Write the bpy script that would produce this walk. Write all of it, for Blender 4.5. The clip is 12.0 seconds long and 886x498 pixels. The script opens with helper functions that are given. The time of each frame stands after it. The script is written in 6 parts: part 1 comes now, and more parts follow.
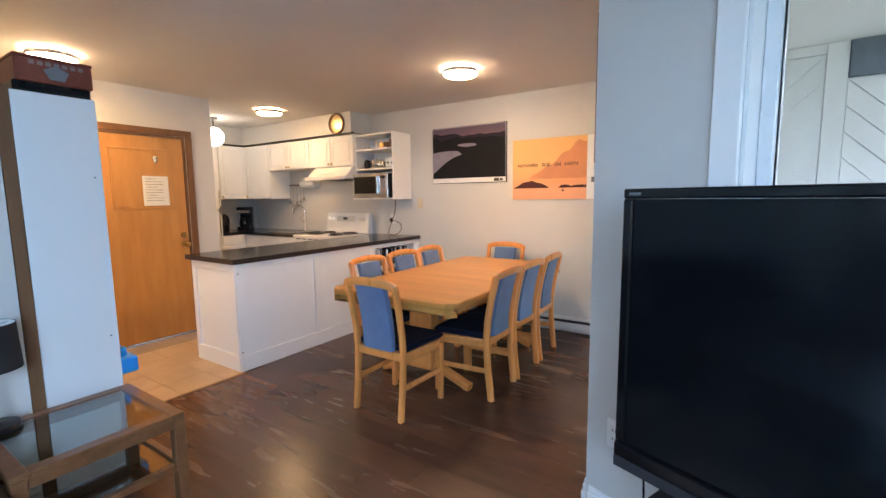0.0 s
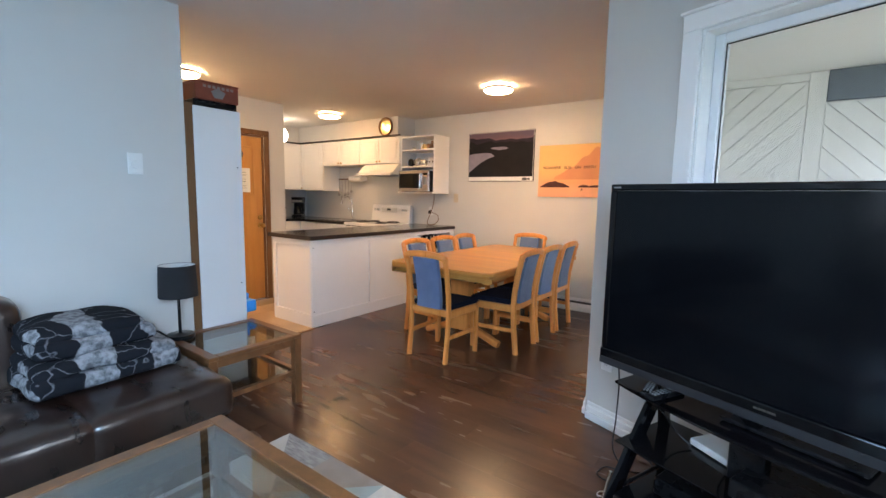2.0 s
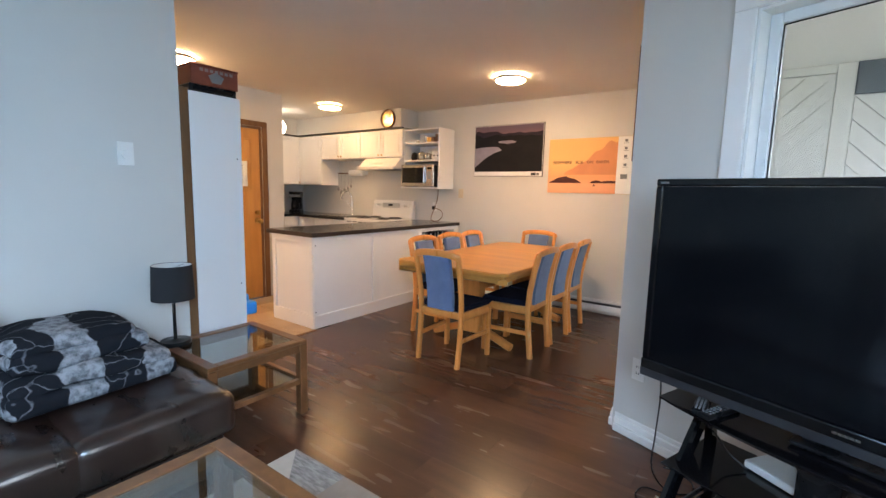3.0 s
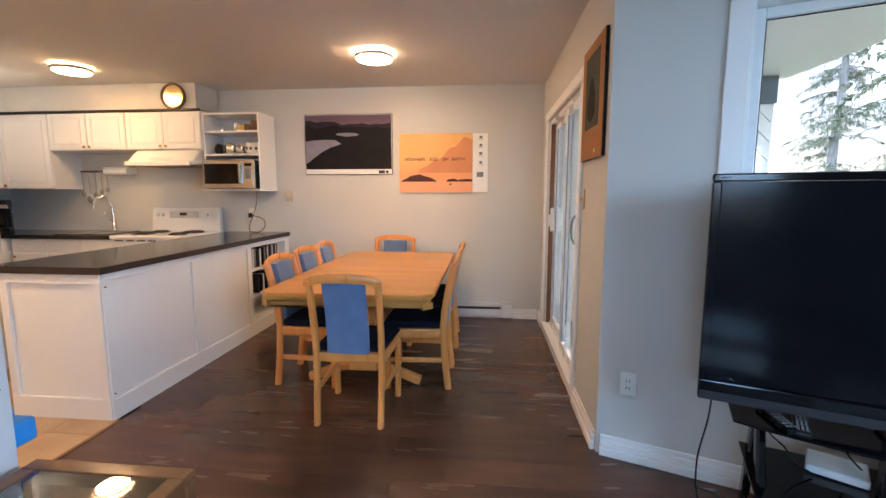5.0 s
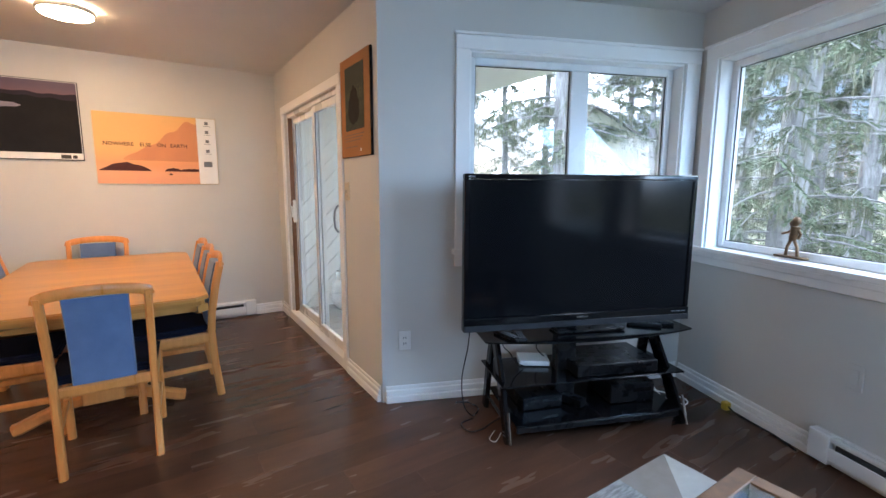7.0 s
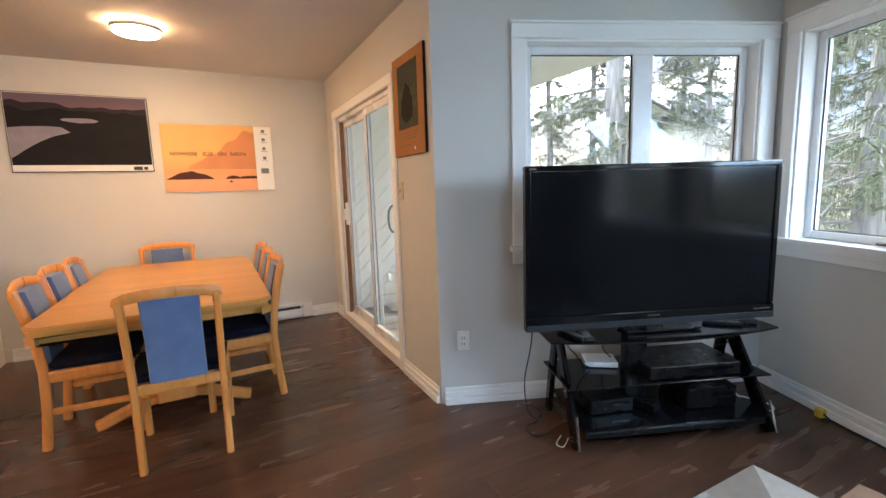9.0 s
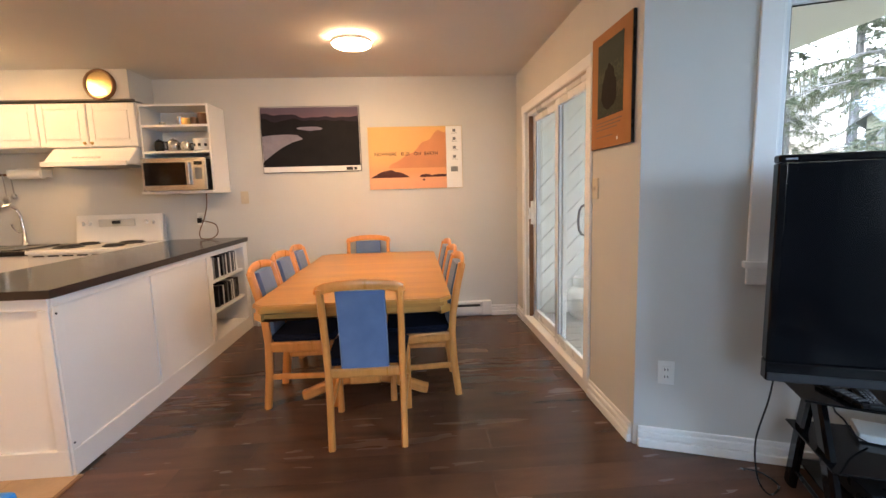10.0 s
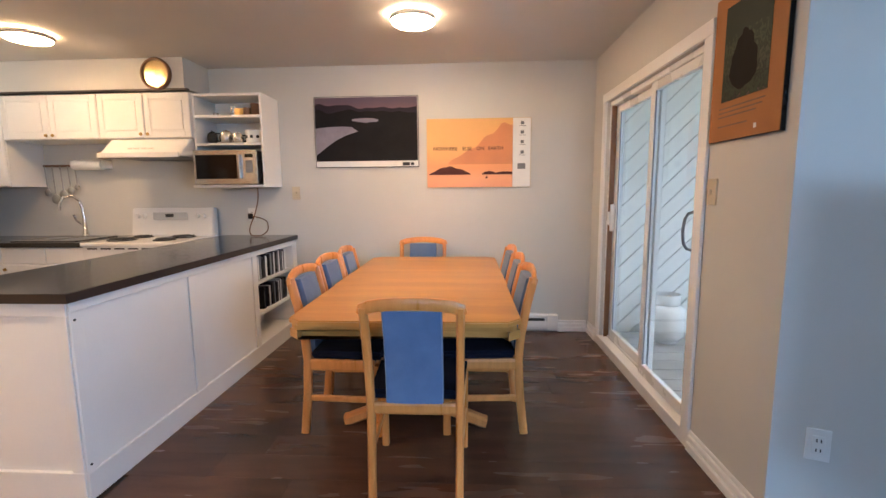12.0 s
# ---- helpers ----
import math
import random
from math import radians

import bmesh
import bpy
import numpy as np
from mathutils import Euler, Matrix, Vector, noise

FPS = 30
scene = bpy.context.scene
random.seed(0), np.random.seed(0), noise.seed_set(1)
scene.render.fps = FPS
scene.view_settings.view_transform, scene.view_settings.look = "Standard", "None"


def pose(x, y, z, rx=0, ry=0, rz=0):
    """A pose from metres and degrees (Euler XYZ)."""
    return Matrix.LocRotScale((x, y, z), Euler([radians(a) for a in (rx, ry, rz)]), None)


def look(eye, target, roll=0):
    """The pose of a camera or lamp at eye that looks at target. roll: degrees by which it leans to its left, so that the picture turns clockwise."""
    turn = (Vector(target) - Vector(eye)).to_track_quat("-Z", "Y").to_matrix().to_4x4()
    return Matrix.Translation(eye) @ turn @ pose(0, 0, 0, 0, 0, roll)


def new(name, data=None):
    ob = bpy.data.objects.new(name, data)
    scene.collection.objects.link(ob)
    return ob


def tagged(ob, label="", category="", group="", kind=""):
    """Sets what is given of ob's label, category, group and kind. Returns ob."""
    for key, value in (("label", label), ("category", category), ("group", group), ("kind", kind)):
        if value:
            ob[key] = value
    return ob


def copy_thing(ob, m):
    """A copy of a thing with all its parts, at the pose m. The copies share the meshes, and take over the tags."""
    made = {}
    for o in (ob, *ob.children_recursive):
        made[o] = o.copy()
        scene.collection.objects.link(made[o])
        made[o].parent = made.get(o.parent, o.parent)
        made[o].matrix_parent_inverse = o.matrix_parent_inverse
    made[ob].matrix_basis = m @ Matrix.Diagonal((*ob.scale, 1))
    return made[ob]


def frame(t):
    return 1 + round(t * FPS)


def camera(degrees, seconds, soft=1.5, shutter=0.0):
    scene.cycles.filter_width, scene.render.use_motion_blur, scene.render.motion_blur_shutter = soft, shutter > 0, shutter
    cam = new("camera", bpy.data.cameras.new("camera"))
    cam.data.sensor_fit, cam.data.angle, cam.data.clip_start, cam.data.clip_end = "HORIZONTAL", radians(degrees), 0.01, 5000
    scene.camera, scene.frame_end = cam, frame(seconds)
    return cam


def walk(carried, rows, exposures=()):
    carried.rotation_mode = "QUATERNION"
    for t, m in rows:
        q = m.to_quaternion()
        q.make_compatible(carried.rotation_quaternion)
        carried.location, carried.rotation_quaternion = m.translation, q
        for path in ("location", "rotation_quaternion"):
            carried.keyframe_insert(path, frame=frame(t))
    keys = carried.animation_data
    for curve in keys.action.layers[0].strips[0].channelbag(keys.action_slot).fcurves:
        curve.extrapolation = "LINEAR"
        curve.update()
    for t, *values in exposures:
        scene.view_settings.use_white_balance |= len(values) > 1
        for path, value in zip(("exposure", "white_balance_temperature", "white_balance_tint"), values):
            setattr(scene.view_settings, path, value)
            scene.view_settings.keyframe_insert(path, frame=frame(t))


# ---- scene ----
cam = camera(90.3, 12.0)
PATH = [
    (0, (0.498, -0.352, 1.384), (-0.603, 1.301, 1.15), -0.7),
    (0.2, (0.71, -0.59, 1.38), (-0.475, 1.03, 1.17), 0.1),
    (0.35, (0.80, -0.69, 1.376), (-0.41, 0.91, 1.181), 0.4),
    (0.5, (0.821, -0.736, 1.372), (-0.383, 0.85, 1.187), 0.6),
    (1, (0.822, -0.801, 1.361), (-0.354, 0.804, 1.154), 0.9),
    (1.5, (0.806, -0.979, 1.344), (-0.346, 0.641, 1.124), 1.1),
    (2, (0.817, -1.094, 1.333), (-0.361, 0.505, 1.095), 1.1),
    (2.5, (0.766, -1.102, 1.327), (-0.427, 0.484, 1.079), 1.3),
    (2.7, (0.709, -1.072, 1.326), (-0.48, 0.516, 1.072), 1.4),
    (4.3, (-0.173, -0.828, 1.35), (-0.79, 1.059, 1.115), 0.0),
    (4.5, (-0.283, -0.8, 1.342), (-0.784, 1.121, 1.104), 0.3),
    (5, (-0.584, -0.684, 1.327), (-0.773, 1.292, 1.082), -0.0),
    (5.5, (-0.819, -0.655, 1.35), (-0.589, 1.315, 1.095), 0.2),
    (6, (-1.044, -0.731, 1.331), (-0.3, 1.107, 1.075), -0.5),
    (6.5, (-1.086, -0.813, 1.336), (-0.083, 0.896, 1.059), 0.7),
    (6.7, (-1.094, -0.834, 1.337), (-0.052, 0.849, 1.053), 0.6),
    (8.3, (-1.109, -0.841, 1.305), (0.033, 0.78, 1.049), -0.5),
    (8.5, (-1.12, -0.816, 1.304), (-0.003, 0.822, 1.044), -0.9),
    (9, (-1.135, -0.745, 1.306), (-0.226, 1.015, 1.035), -1.8),
    (9.5, (-1.098, -0.623, 1.285), (-0.614, 1.3, 1.024), -2.1),
    (10, (-1.081, -0.511, 1.306), (-0.949, 1.468, 1.05), -1.7),
    (10.5, (-1.096, -0.371, 1.306), (-1.125, 1.612, 1.05), -1.5),
    (11, (-1.129, -0.213, 1.32), (-1.195, 1.77, 1.064), -1.4),
    (11.5, (-1.133, -0.13, 1.315), (-1.209, 1.853, 1.061), -0.7),
    (12, (-1.131, -0.078, 1.312), (-1.24, 1.902, 1.054), -0.5),
]
walk(cam, [(t, look(eye, target, roll)) for t, eye, target, roll in PATH], [(0, 2.15, 6150, 15), (0.6, 2.08, 6150, 15), (2.5, 2.12, 6900, 17), (4.5, 2.10, 6500, 17), (5.5, 1.98, 6150, 16), (6.5, 2.02, 6150, 16), (8.5, 2.10, 6500, 17), (9.2, 2.14, 7200, 17), (10.0, 2.12, 6900, 17), (10.5, 2.08, 6600, 16), (12, 2.02, 5850, 15)])

# ---- world, sun, exposure ----
world = bpy.data.worlds.new("sky")
scene.world = world
world.use_nodes = True
wn = world.node_tree
wn.nodes.clear()
w_sky = wn.nodes.new("ShaderNodeTexSky")
w_sky.sky_type = "NISHITA"
w_sky.sun_disc = False
w_sky.sun_elevation, w_sky.sun_rotation = radians(33), radians(34)
w_bg = wn.nodes.new("ShaderNodeBackground")
w_out = wn.nodes.new("ShaderNodeOutputWorld")
w_co = wn.nodes.new("ShaderNodeTexCoord")
w_cl = wn.nodes.new("ShaderNodeTexNoise")
w_cl.inputs["Scale"].default_value, w_cl.inputs["Detail"].default_value = 5.0, 7
w_rp = wn.nodes.new("ShaderNodeValToRGB")
w_rp.color_ramp.elements[0].position, w_rp.color_ramp.elements[1].position = 0.51, 0.60
w_mx = wn.nodes.new("ShaderNodeMix")
w_mx.data_type = "RGBA"
w_mx.inputs[7].default_value = (34.0, 38.5, 43.0, 1)
wn.links.new(w_co.outputs["Generated"], w_cl.inputs["Vector"])
wn.links.new(w_cl.outputs["Fac"], w_rp.inputs["Fac"])
wn.links.new(w_rp.outputs["Color"], w_mx.inputs[0])
w_bl = wn.nodes.new("ShaderNodeMix")
w_bl.data_type = "RGBA"
w_bl.inputs[0].default_value, w_bl.inputs[7].default_value = 0.8, (0.55, 1.0, 1.7, 1)
wn.links.new(w_sky.outputs["Color"], w_bl.inputs[6])
wn.links.new(w_bl.outputs[2], w_mx.inputs[6])
wn.links.new(w_mx.outputs[2], w_bg.inputs["Color"])
w_bg.inputs["Strength"].default_value = 0.12
wn.links.new(w_bg.outputs["Background"], w_out.inputs["Surface"])
sun = new("sun", bpy.data.lights.new("sun", "SUN"))
sun.data.energy, sun.data.angle, sun.data.color = 3.2, radians(10), (1.0, 0.95, 0.87)
sun.matrix_world = look((8, 12, 9.5), (0, 0, 0))



def daylight_lamp(m, w, h, power):
    """An area lamp added in place of sky light through an unseen window behind the viewer."""
    a = new("added_daylight_lamp", bpy.data.lights.new("added_daylight_lamp", "AREA"))
    a.data.shape, a.data.size, a.data.size_y, a.data.energy, a.data.color = "RECTANGLE", w, h, power, (0.40, 0.685, 1.0)
    a.matrix_world = m


# ---- helpers for building ----
CEIL = 2.44
TURN_BAY = -21.4


def bx(bm, x0, x1, y0, y1, z0, z1, m=None, bevel=0.0, seg=1):
    """A box, its edges rounded by bevel, added to bm."""
    t = bmesh.new()
    bmesh.ops.create_cube(t, size=1)
    for v in t.verts:
        v.co = Vector((x0 + (v.co.x + .5) * (x1 - x0), y0 + (v.co.y + .5) * (y1 - y0), z0 + (v.co.z + .5) * (z1 - z0)))
    if bevel:
        bmesh.ops.bevel(t, geom=t.edges[:], offset=bevel, segments=seg, affect="EDGES", profile=0.6)
    return merge(bm, t, m)


def merge(bm, t, m=None):
    if m is not None:
        t.transform(m)
    me = bpy.data.meshes.new("tmp")
    t.to_mesh(me)
    t.free()
    bm.from_mesh(me)
    bpy.data.meshes.remove(me)
    return bm


def box(x0, x1, y0, y1, z0, z1, bevel=0.0, seg=1, m=None):
    return bx(bmesh.new(), x0, x1, y0, y1, z0, z1, m, bevel, seg)


def rod(bm, p, q, r0, r1=None, n=10):
    """A tapered round bar from p to q."""
    p, q = Vector(p), Vector(q)
    t = bmesh.new()
    bmesh.ops.create_cone(t, cap_ends=True, segments=n, radius1=r0, radius2=r0 if r1 is None else r1, depth=(q - p).length)
    m = Matrix.Translation((p + q) / 2) @ (q - p).to_track_quat("Z", "Y").to_matrix().to_4x4()
    return merge(bm, t, m)


def tube(bm, pts, r, n=8):
    """A round tube along a line of points."""
    pts = [Vector(p) for p in pts]
    rings = []
    for i, p in enumerate(pts):
        d = (pts[min(i + 1, len(pts) - 1)] - pts[max(i - 1, 0)]).normalized()
        q = d.to_track_quat("Z", "Y")
        rings.append([bm.verts.new(p + q @ Vector((r * math.cos(a * math.tau / n), r * math.sin(a * math.tau / n), 0))) for a in range(n)])
    for a, b in zip(rings, rings[1:]):
        best = min(range(n), key=lambda k: (b[k].co - a[0].co).length)
        for k in range(n):
            bm.faces.new((a[k], a[(k + 1) % n], b[(k + 1 + best) % n], b[(k + best) % n]))
    bm.faces.new(rings[0][::-1])
    bm.faces.new(rings[-1])
    return bm


def soft_line(pts):
    """A smooth line through some points."""
    p = [Vector(q) for q in pts]
    out = []
    for i in range(len(p) - 1):
        a, b, c, d = p[max(i - 1, 0)], p[i], p[i + 1], p[min(i + 2, len(p) - 1)]
        for k in range(8):
            t = k / 8
            out.append(0.5 * ((2 * b) + (c - a) * t + (2 * a - 5 * b + 4 * c - d) * t ** 2 + (3 * b - a - 3 * c + d) * t ** 3))
    return out + [p[-1]]


def beam(bm, pts, w, d, side=(1, 0, 0)):
    """A bar of oblong section w (along side) by d along a line of points."""
    pts, side = [Vector(p) for p in pts], Vector(side)
    rings = []
    for i, p in enumerate(pts):
        t = (pts[min(i + 1, len(pts) - 1)] - pts[max(i - 1, 0)]).normalized()
        s = (side - t * side.dot(t)).normalized()
        o = t.cross(s)
        c = 0.22
        sec = [(-.5, -.5 + c), (-.5 + c, -.5), (.5 - c, -.5), (.5, -.5 + c), (.5, .5 - c), (.5 - c, .5), (-.5 + c, .5), (-.5, .5 - c)]
        rings.append([bm.verts.new(p + s * (a * w) + o * (b * d)) for a, b in sec])
    for a, b in zip(rings, rings[1:]):
        for k in range(8):
            bm.faces.new((a[k], a[(k + 1) % 8], b[(k + 1) % 8], b[k]))
    bm.faces.new(rings[0][::-1])
    bm.faces.new(rings[-1])
    bmesh.ops.recalc_face_normals(bm, faces=bm.faces[:])
    return bm


def lathe(bm, prof, n=32, at=(0, 0, 0), cap=True):
    """A turned body from (radius, height) pairs."""
    at = Vector(at)
    rings = [[bm.verts.new(at + Vector((r * math.cos(k * math.tau / n), r * math.sin(k * math.tau / n), z))) for k in range(n)] for r, z in prof]
    for a, b in zip(rings, rings[1:]):
        for k in range(n):
            bm.faces.new((a[k], a[(k + 1) % n], b[(k + 1) % n], b[k]))
    if cap and prof[0][0] > 1e-4:
        bm.faces.new(rings[0][::-1])
    if cap and prof[-1][0] > 1e-4:
        bm.faces.new(rings[-1])
    bmesh.ops.remove_doubles(bm, verts=bm.verts[:], dist=1e-5)
    return bm


def prism(pts, z0, z1):
    """An upright block over a plan outline."""
    bm = bmesh.new()
    f = bm.faces.new([bm.verts.new((x, y, z0)) for x, y in pts])
    r = bmesh.ops.extrude_face_region(bm, geom=[f])
    for v in r["geom"]:
        if isinstance(v, bmesh.types.BMVert):
            v.co.z = z1
    bmesh.ops.recalc_face_normals(bm, faces=bm.faces[:])
    return bm


def part(name, bm, material, parent, label="", smooth=False, kind=""):
    me = bpy.data.meshes.new(name)
    bm.to_mesh(me)
    bm.free()
    me.materials.append(material)
    if smooth:
        me.shade_smooth()
        me.set_sharp_from_angle(angle=radians(38))
    ob = new(name, me)
    ob.parent = parent
    if label or kind:
        tagged(ob, label, kind=kind)
    return ob


def thing(name, m, label, category, group="", kind=""):
    """A thing: an empty at its base, which its parts hang under."""
    ob = new(name)
    ob.empty_display_size = 0.1
    ob.matrix_basis = m
    return tagged(ob, label, category, group, kind)


def solid(name, bm, material, label, category, group="", kind="", m=None, smooth=False):
    ob = part(name, bm, material, None, smooth=smooth)
    if m is not None:
        ob.matrix_basis = m
    return tagged(ob, label, category, group, kind)


# ---- materials ----
def material(name, a, b=None, rough=0.5, metal=0.0, scale=8.0, stretch=(1, 1, 1), bump=0.0, fine=120.0, rvar=0.08, spec=0.5, coat=0.0, tint=0.0, sheen=0.0, detail=4.0, lo=0.42, hi=0.88):
    """Two colours mixed by a coarse and a fine grain, with relief and uneven gloss; tint varies whole pieces."""
    mt = bpy.data.materials.new(name)
    mt.use_nodes = True
    nt = mt.node_tree
    p = nt.nodes["Principled BSDF"]
    p.inputs["Metallic"].default_value = metal
    p.inputs["Specular IOR Level"].default_value = spec
    p.inputs["Coat Weight"].default_value = coat
    p.inputs["Coat Roughness"].default_value = 0.12
    p.inputs["Sheen Weight"].default_value = sheen
    co = nt.nodes.new("ShaderNodeTexCoord")
    mp = nt.nodes.new("ShaderNodeMapping")
    mp.inputs["Scale"].default_value = stretch
    nt.links.new(co.outputs["Object"], mp.inputs["Vector"])
    info = nt.nodes.new("ShaderNodeObjectInfo")
    off = nt.nodes.new("ShaderNodeMath")
    off.operation = "MULTIPLY"
    off.inputs[1].default_value = 37.0
    nt.links.new(info.outputs["Random"], off.inputs[0])
    nt.links.new(off.outputs[0], mp.inputs["Location"])
    n1 = nt.nodes.new("ShaderNodeTexNoise")
    n1.inputs["Scale"].default_value, n1.inputs["Detail"].default_value = scale, detail
    n2 = nt.nodes.new("ShaderNodeTexNoise")
    n2.inputs["Scale"].default_value, n2.inputs["Detail"].default_value = fine, 3
    nt.links.new(mp.outputs[0], n1.inputs["Vector"])
    nt.links.new(mp.outputs[0], n2.inputs["Vector"])
    add = nt.nodes.new("ShaderNodeMath")
    add.operation = "MULTIPLY_ADD"
    add.inputs[1].default_value = 0.3
    nt.links.new(n2.outputs["Fac"], add.inputs[0])
    nt.links.new(n1.outputs["Fac"], add.inputs[2])
    ramp = nt.nodes.new("ShaderNodeValToRGB")
    e = ramp.color_ramp.elements
    e[0].position, e[1].position = lo, hi
    b = b or tuple(c * 0.86 for c in a)
    e[0].color, e[1].color = (*b, 1), (*a, 1)
    nt.links.new(add.outputs[0], ramp.inputs["Fac"])
    col = ramp.outputs["Color"]
    if tint:
        hs = nt.nodes.new("ShaderNodeHueSaturation")
        mr = nt.nodes.new("ShaderNodeMapRange")
        mr.inputs["To Min"].default_value, mr.inputs["To Max"].default_value = 1 - tint, 1 + tint
        nt.links.new(info.outputs["Random"], mr.inputs["Value"])
        nt.links.new(mr.outputs["Result"], hs.inputs["Value"])
        nt.links.new(col, hs.inputs["Color"])
        col = hs.outputs["Color"]
    nt.links.new(col, p.inputs["Base Color"])
    rr = nt.nodes.new("ShaderNodeMapRange")
    rr.inputs["To Min"].default_value, rr.inputs["To Max"].default_value = max(rough - rvar, 0.02), min(rough + rvar, 1)
    nt.links.new(n1.outputs["Fac"], rr.inputs["Value"])
    nt.links.new(rr.outputs["Result"], p.inputs["Roughness"])
    if bump:
        bp = nt.nodes.new("ShaderNodeBump")
        bp.inputs["Strength"].default_value, bp.inputs["Distance"].default_value = bump, 0.004
        nt.links.new(add.outputs[0], bp.inputs["Height"])
        nt.links.new(bp.outputs["Normal"], p.inputs["Normal"])
    return mt


def glow(name, color, strength):
    mt = bpy.data.materials.new(name)
    mt.use_nodes = True
    p = mt.node_tree.nodes["Principled BSDF"]
    p.inputs["Base Color"].default_value = (0.9, 0.88, 0.84, 1)
    p.inputs["Roughness"].default_value = 0.4
    p.inputs["Emission Color"].default_value = (*color, 1)
    p.inputs["Emission Strength"].default_value = strength
    return mt


def clear(name, color, rough, gloss=0.03):
    """Thin clear glass: passes light on, with a mirror gloss at a slant."""
    mt = bpy.data.materials.new(name)
    mt.use_nodes = True
    nt = mt.node_tree
    nt.nodes.remove(nt.nodes["Principled BSDF"])
    tr, gl, mx, lw, pw, ad = (nt.nodes.new("ShaderNode" + k) for k in ("BsdfTransparent", "BsdfGlossy", "MixShader", "LayerWeight", "Math", "Math"))
    lw.inputs["Blend"].default_value = 0.5
    pw.operation, pw.inputs[1].default_value = "POWER", 3.5
    ad.operation, ad.inputs[1].default_value, ad.inputs[2].default_value = "MULTIPLY_ADD", 0.35, gloss
    nt.links.new(lw.outputs["Facing"], pw.inputs[0])
    nt.links.new(pw.outputs[0], ad.inputs[0])
    tr.inputs["Color"].default_value = (*color, 1)
    gl.inputs["Roughness"].default_value = rough
    nt.links.new(ad.outputs[0], mx.inputs[0])
    nt.links.new(tr.outputs[0], mx.inputs[1])
    nt.links.new(gl.outputs[0], mx.inputs[2])
    nt.links.new(mx.outputs[0], nt.nodes["Material Output"].inputs["Surface"])
    return mt


def blend(name, stops, axis="Z", rough=0.5, grain=0.0, scale=6.0):
    """A printed sheet whose colour runs along one axis of its own space, 0 to 1, with some mottling."""
    mt = material(name, (1, 1, 1), rough=rough, spec=0.2)
    nt = mt.node_tree
    p = nt.nodes["Principled BSDF"]
    co = nt.nodes.new("ShaderNodeTexCoord")
    sp = nt.nodes.new("ShaderNodeSeparateXYZ")
    nt.links.new(co.outputs["Generated"], sp.inputs[0])
    ns = nt.nodes.new("ShaderNodeTexNoise")
    ns.inputs["Scale"].default_value, ns.inputs["Detail"].default_value = scale, 8
    nt.links.new(co.outputs["Generated"], ns.inputs["Vector"])
    ad = nt.nodes.new("ShaderNodeMath")
    ad.operation = "MULTIPLY_ADD"
    ad.inputs[1].default_value = grain
    nt.links.new(ns.outputs["Fac"], ad.inputs[0])
    nt.links.new(sp.outputs[axis], ad.inputs[2])
    rp = nt.nodes.new("ShaderNodeValToRGB")
    e = rp.color_ramp.elements
    while len(e) < len(stops):
        e.new(0.5)
    for q, (at, c) in zip(e, stops):
        q.position, q.color = at, (*c, 1)
    nt.links.new(ad.outputs[0], rp.inputs["Fac"])
    nt.links.new(rp.outputs["Color"], p.inputs["Base Color"])
    return mt


DAY_BAY, DAY_BACK = 46.0, 24.0
M_WALL = material("wall_paint", (0.62, 0.61, 0.58), (0.58, 0.57, 0.54), rough=0.6, scale=1.3, fine=260, bump=0.12, rvar=0.06, spec=0.3)
M_CEIL = material("ceiling_paint", (0.66, 0.65, 0.63), (0.61, 0.60, 0.58), rough=0.85, scale=1.0, fine=180, bump=0.25, spec=0.2)
M_TRIM = material("white_trim_paint", (0.88, 0.88, 0.87), (0.85, 0.85, 0.84), rough=0.35, scale=2.5, fine=90, bump=0.04)
M_CAB = material("white_cabinet_paint", (0.84, 0.83, 0.81), (0.80, 0.79, 0.77), rough=0.32, scale=2.0, fine=70, bump=0.03)
M_VINYL = material("white_vinyl", (0.82, 0.83, 0.84), (0.78, 0.79, 0.80), rough=0.28, scale=3.0, fine=60)
M_ALU = material("aluminium", (0.42, 0.42, 0.42), (0.34, 0.34, 0.34), rough=0.40, metal=0.9, scale=5, fine=200)
M_PLANK = material("dark_wood_laminate", (0.122, 0.058, 0.034), (0.056, 0.027, 0.018), rough=0.26, scale=2.6, stretch=(0.8, 4.4, 1), fine=70, bump=0.006, rvar=0.05, tint=0.13, detail=2.5, lo=0.34, hi=0.98)
M_SUB = material("dark_subfloor", (0.03, 0.022, 0.018), rough=0.8)
M_TILE = material("beige_floor_tile", (0.50, 0.35, 0.22), (0.40, 0.27, 0.16), rough=0.4, scale=5, fine=60, bump=0.06, tint=0.05)
M_GROUT = material("tile_grout", (0.33, 0.25, 0.18), rough=0.9)
M_COUNTER = material("black_laminate", (0.020, 0.018, 0.017), (0.011, 0.010, 0.010), rough=0.16, scale=20, fine=300, rvar=0.05)
M_EDGE = material("dark_counter_edge", (0.030, 0.020, 0.017), rough=0.4, scale=12)
M_OAK = material("oiled_oak", (0.80, 0.325, 0.085), (0.64, 0.235, 0.052), rough=0.30, scale=4.5, stretch=(6, 6, 0.7), fine=30, bump=0.05, tint=0.06, coat=0.15)
M_TABLE = material("oak_table_veneer", (0.62, 0.300, 0.075), (0.44, 0.190, 0.042), rough=0.30, scale=1.6, stretch=(0.7, 5, 6), fine=30, bump=0.0, rvar=0.04, spec=0.35, detail=5)
M_DOOR = material("honey_birch_veneer", (0.56, 0.28, 0.085), (0.45, 0.205, 0.055), rough=0.38, scale=2.6, stretch=(5, 5, 0.6), fine=40, bump=0.04)
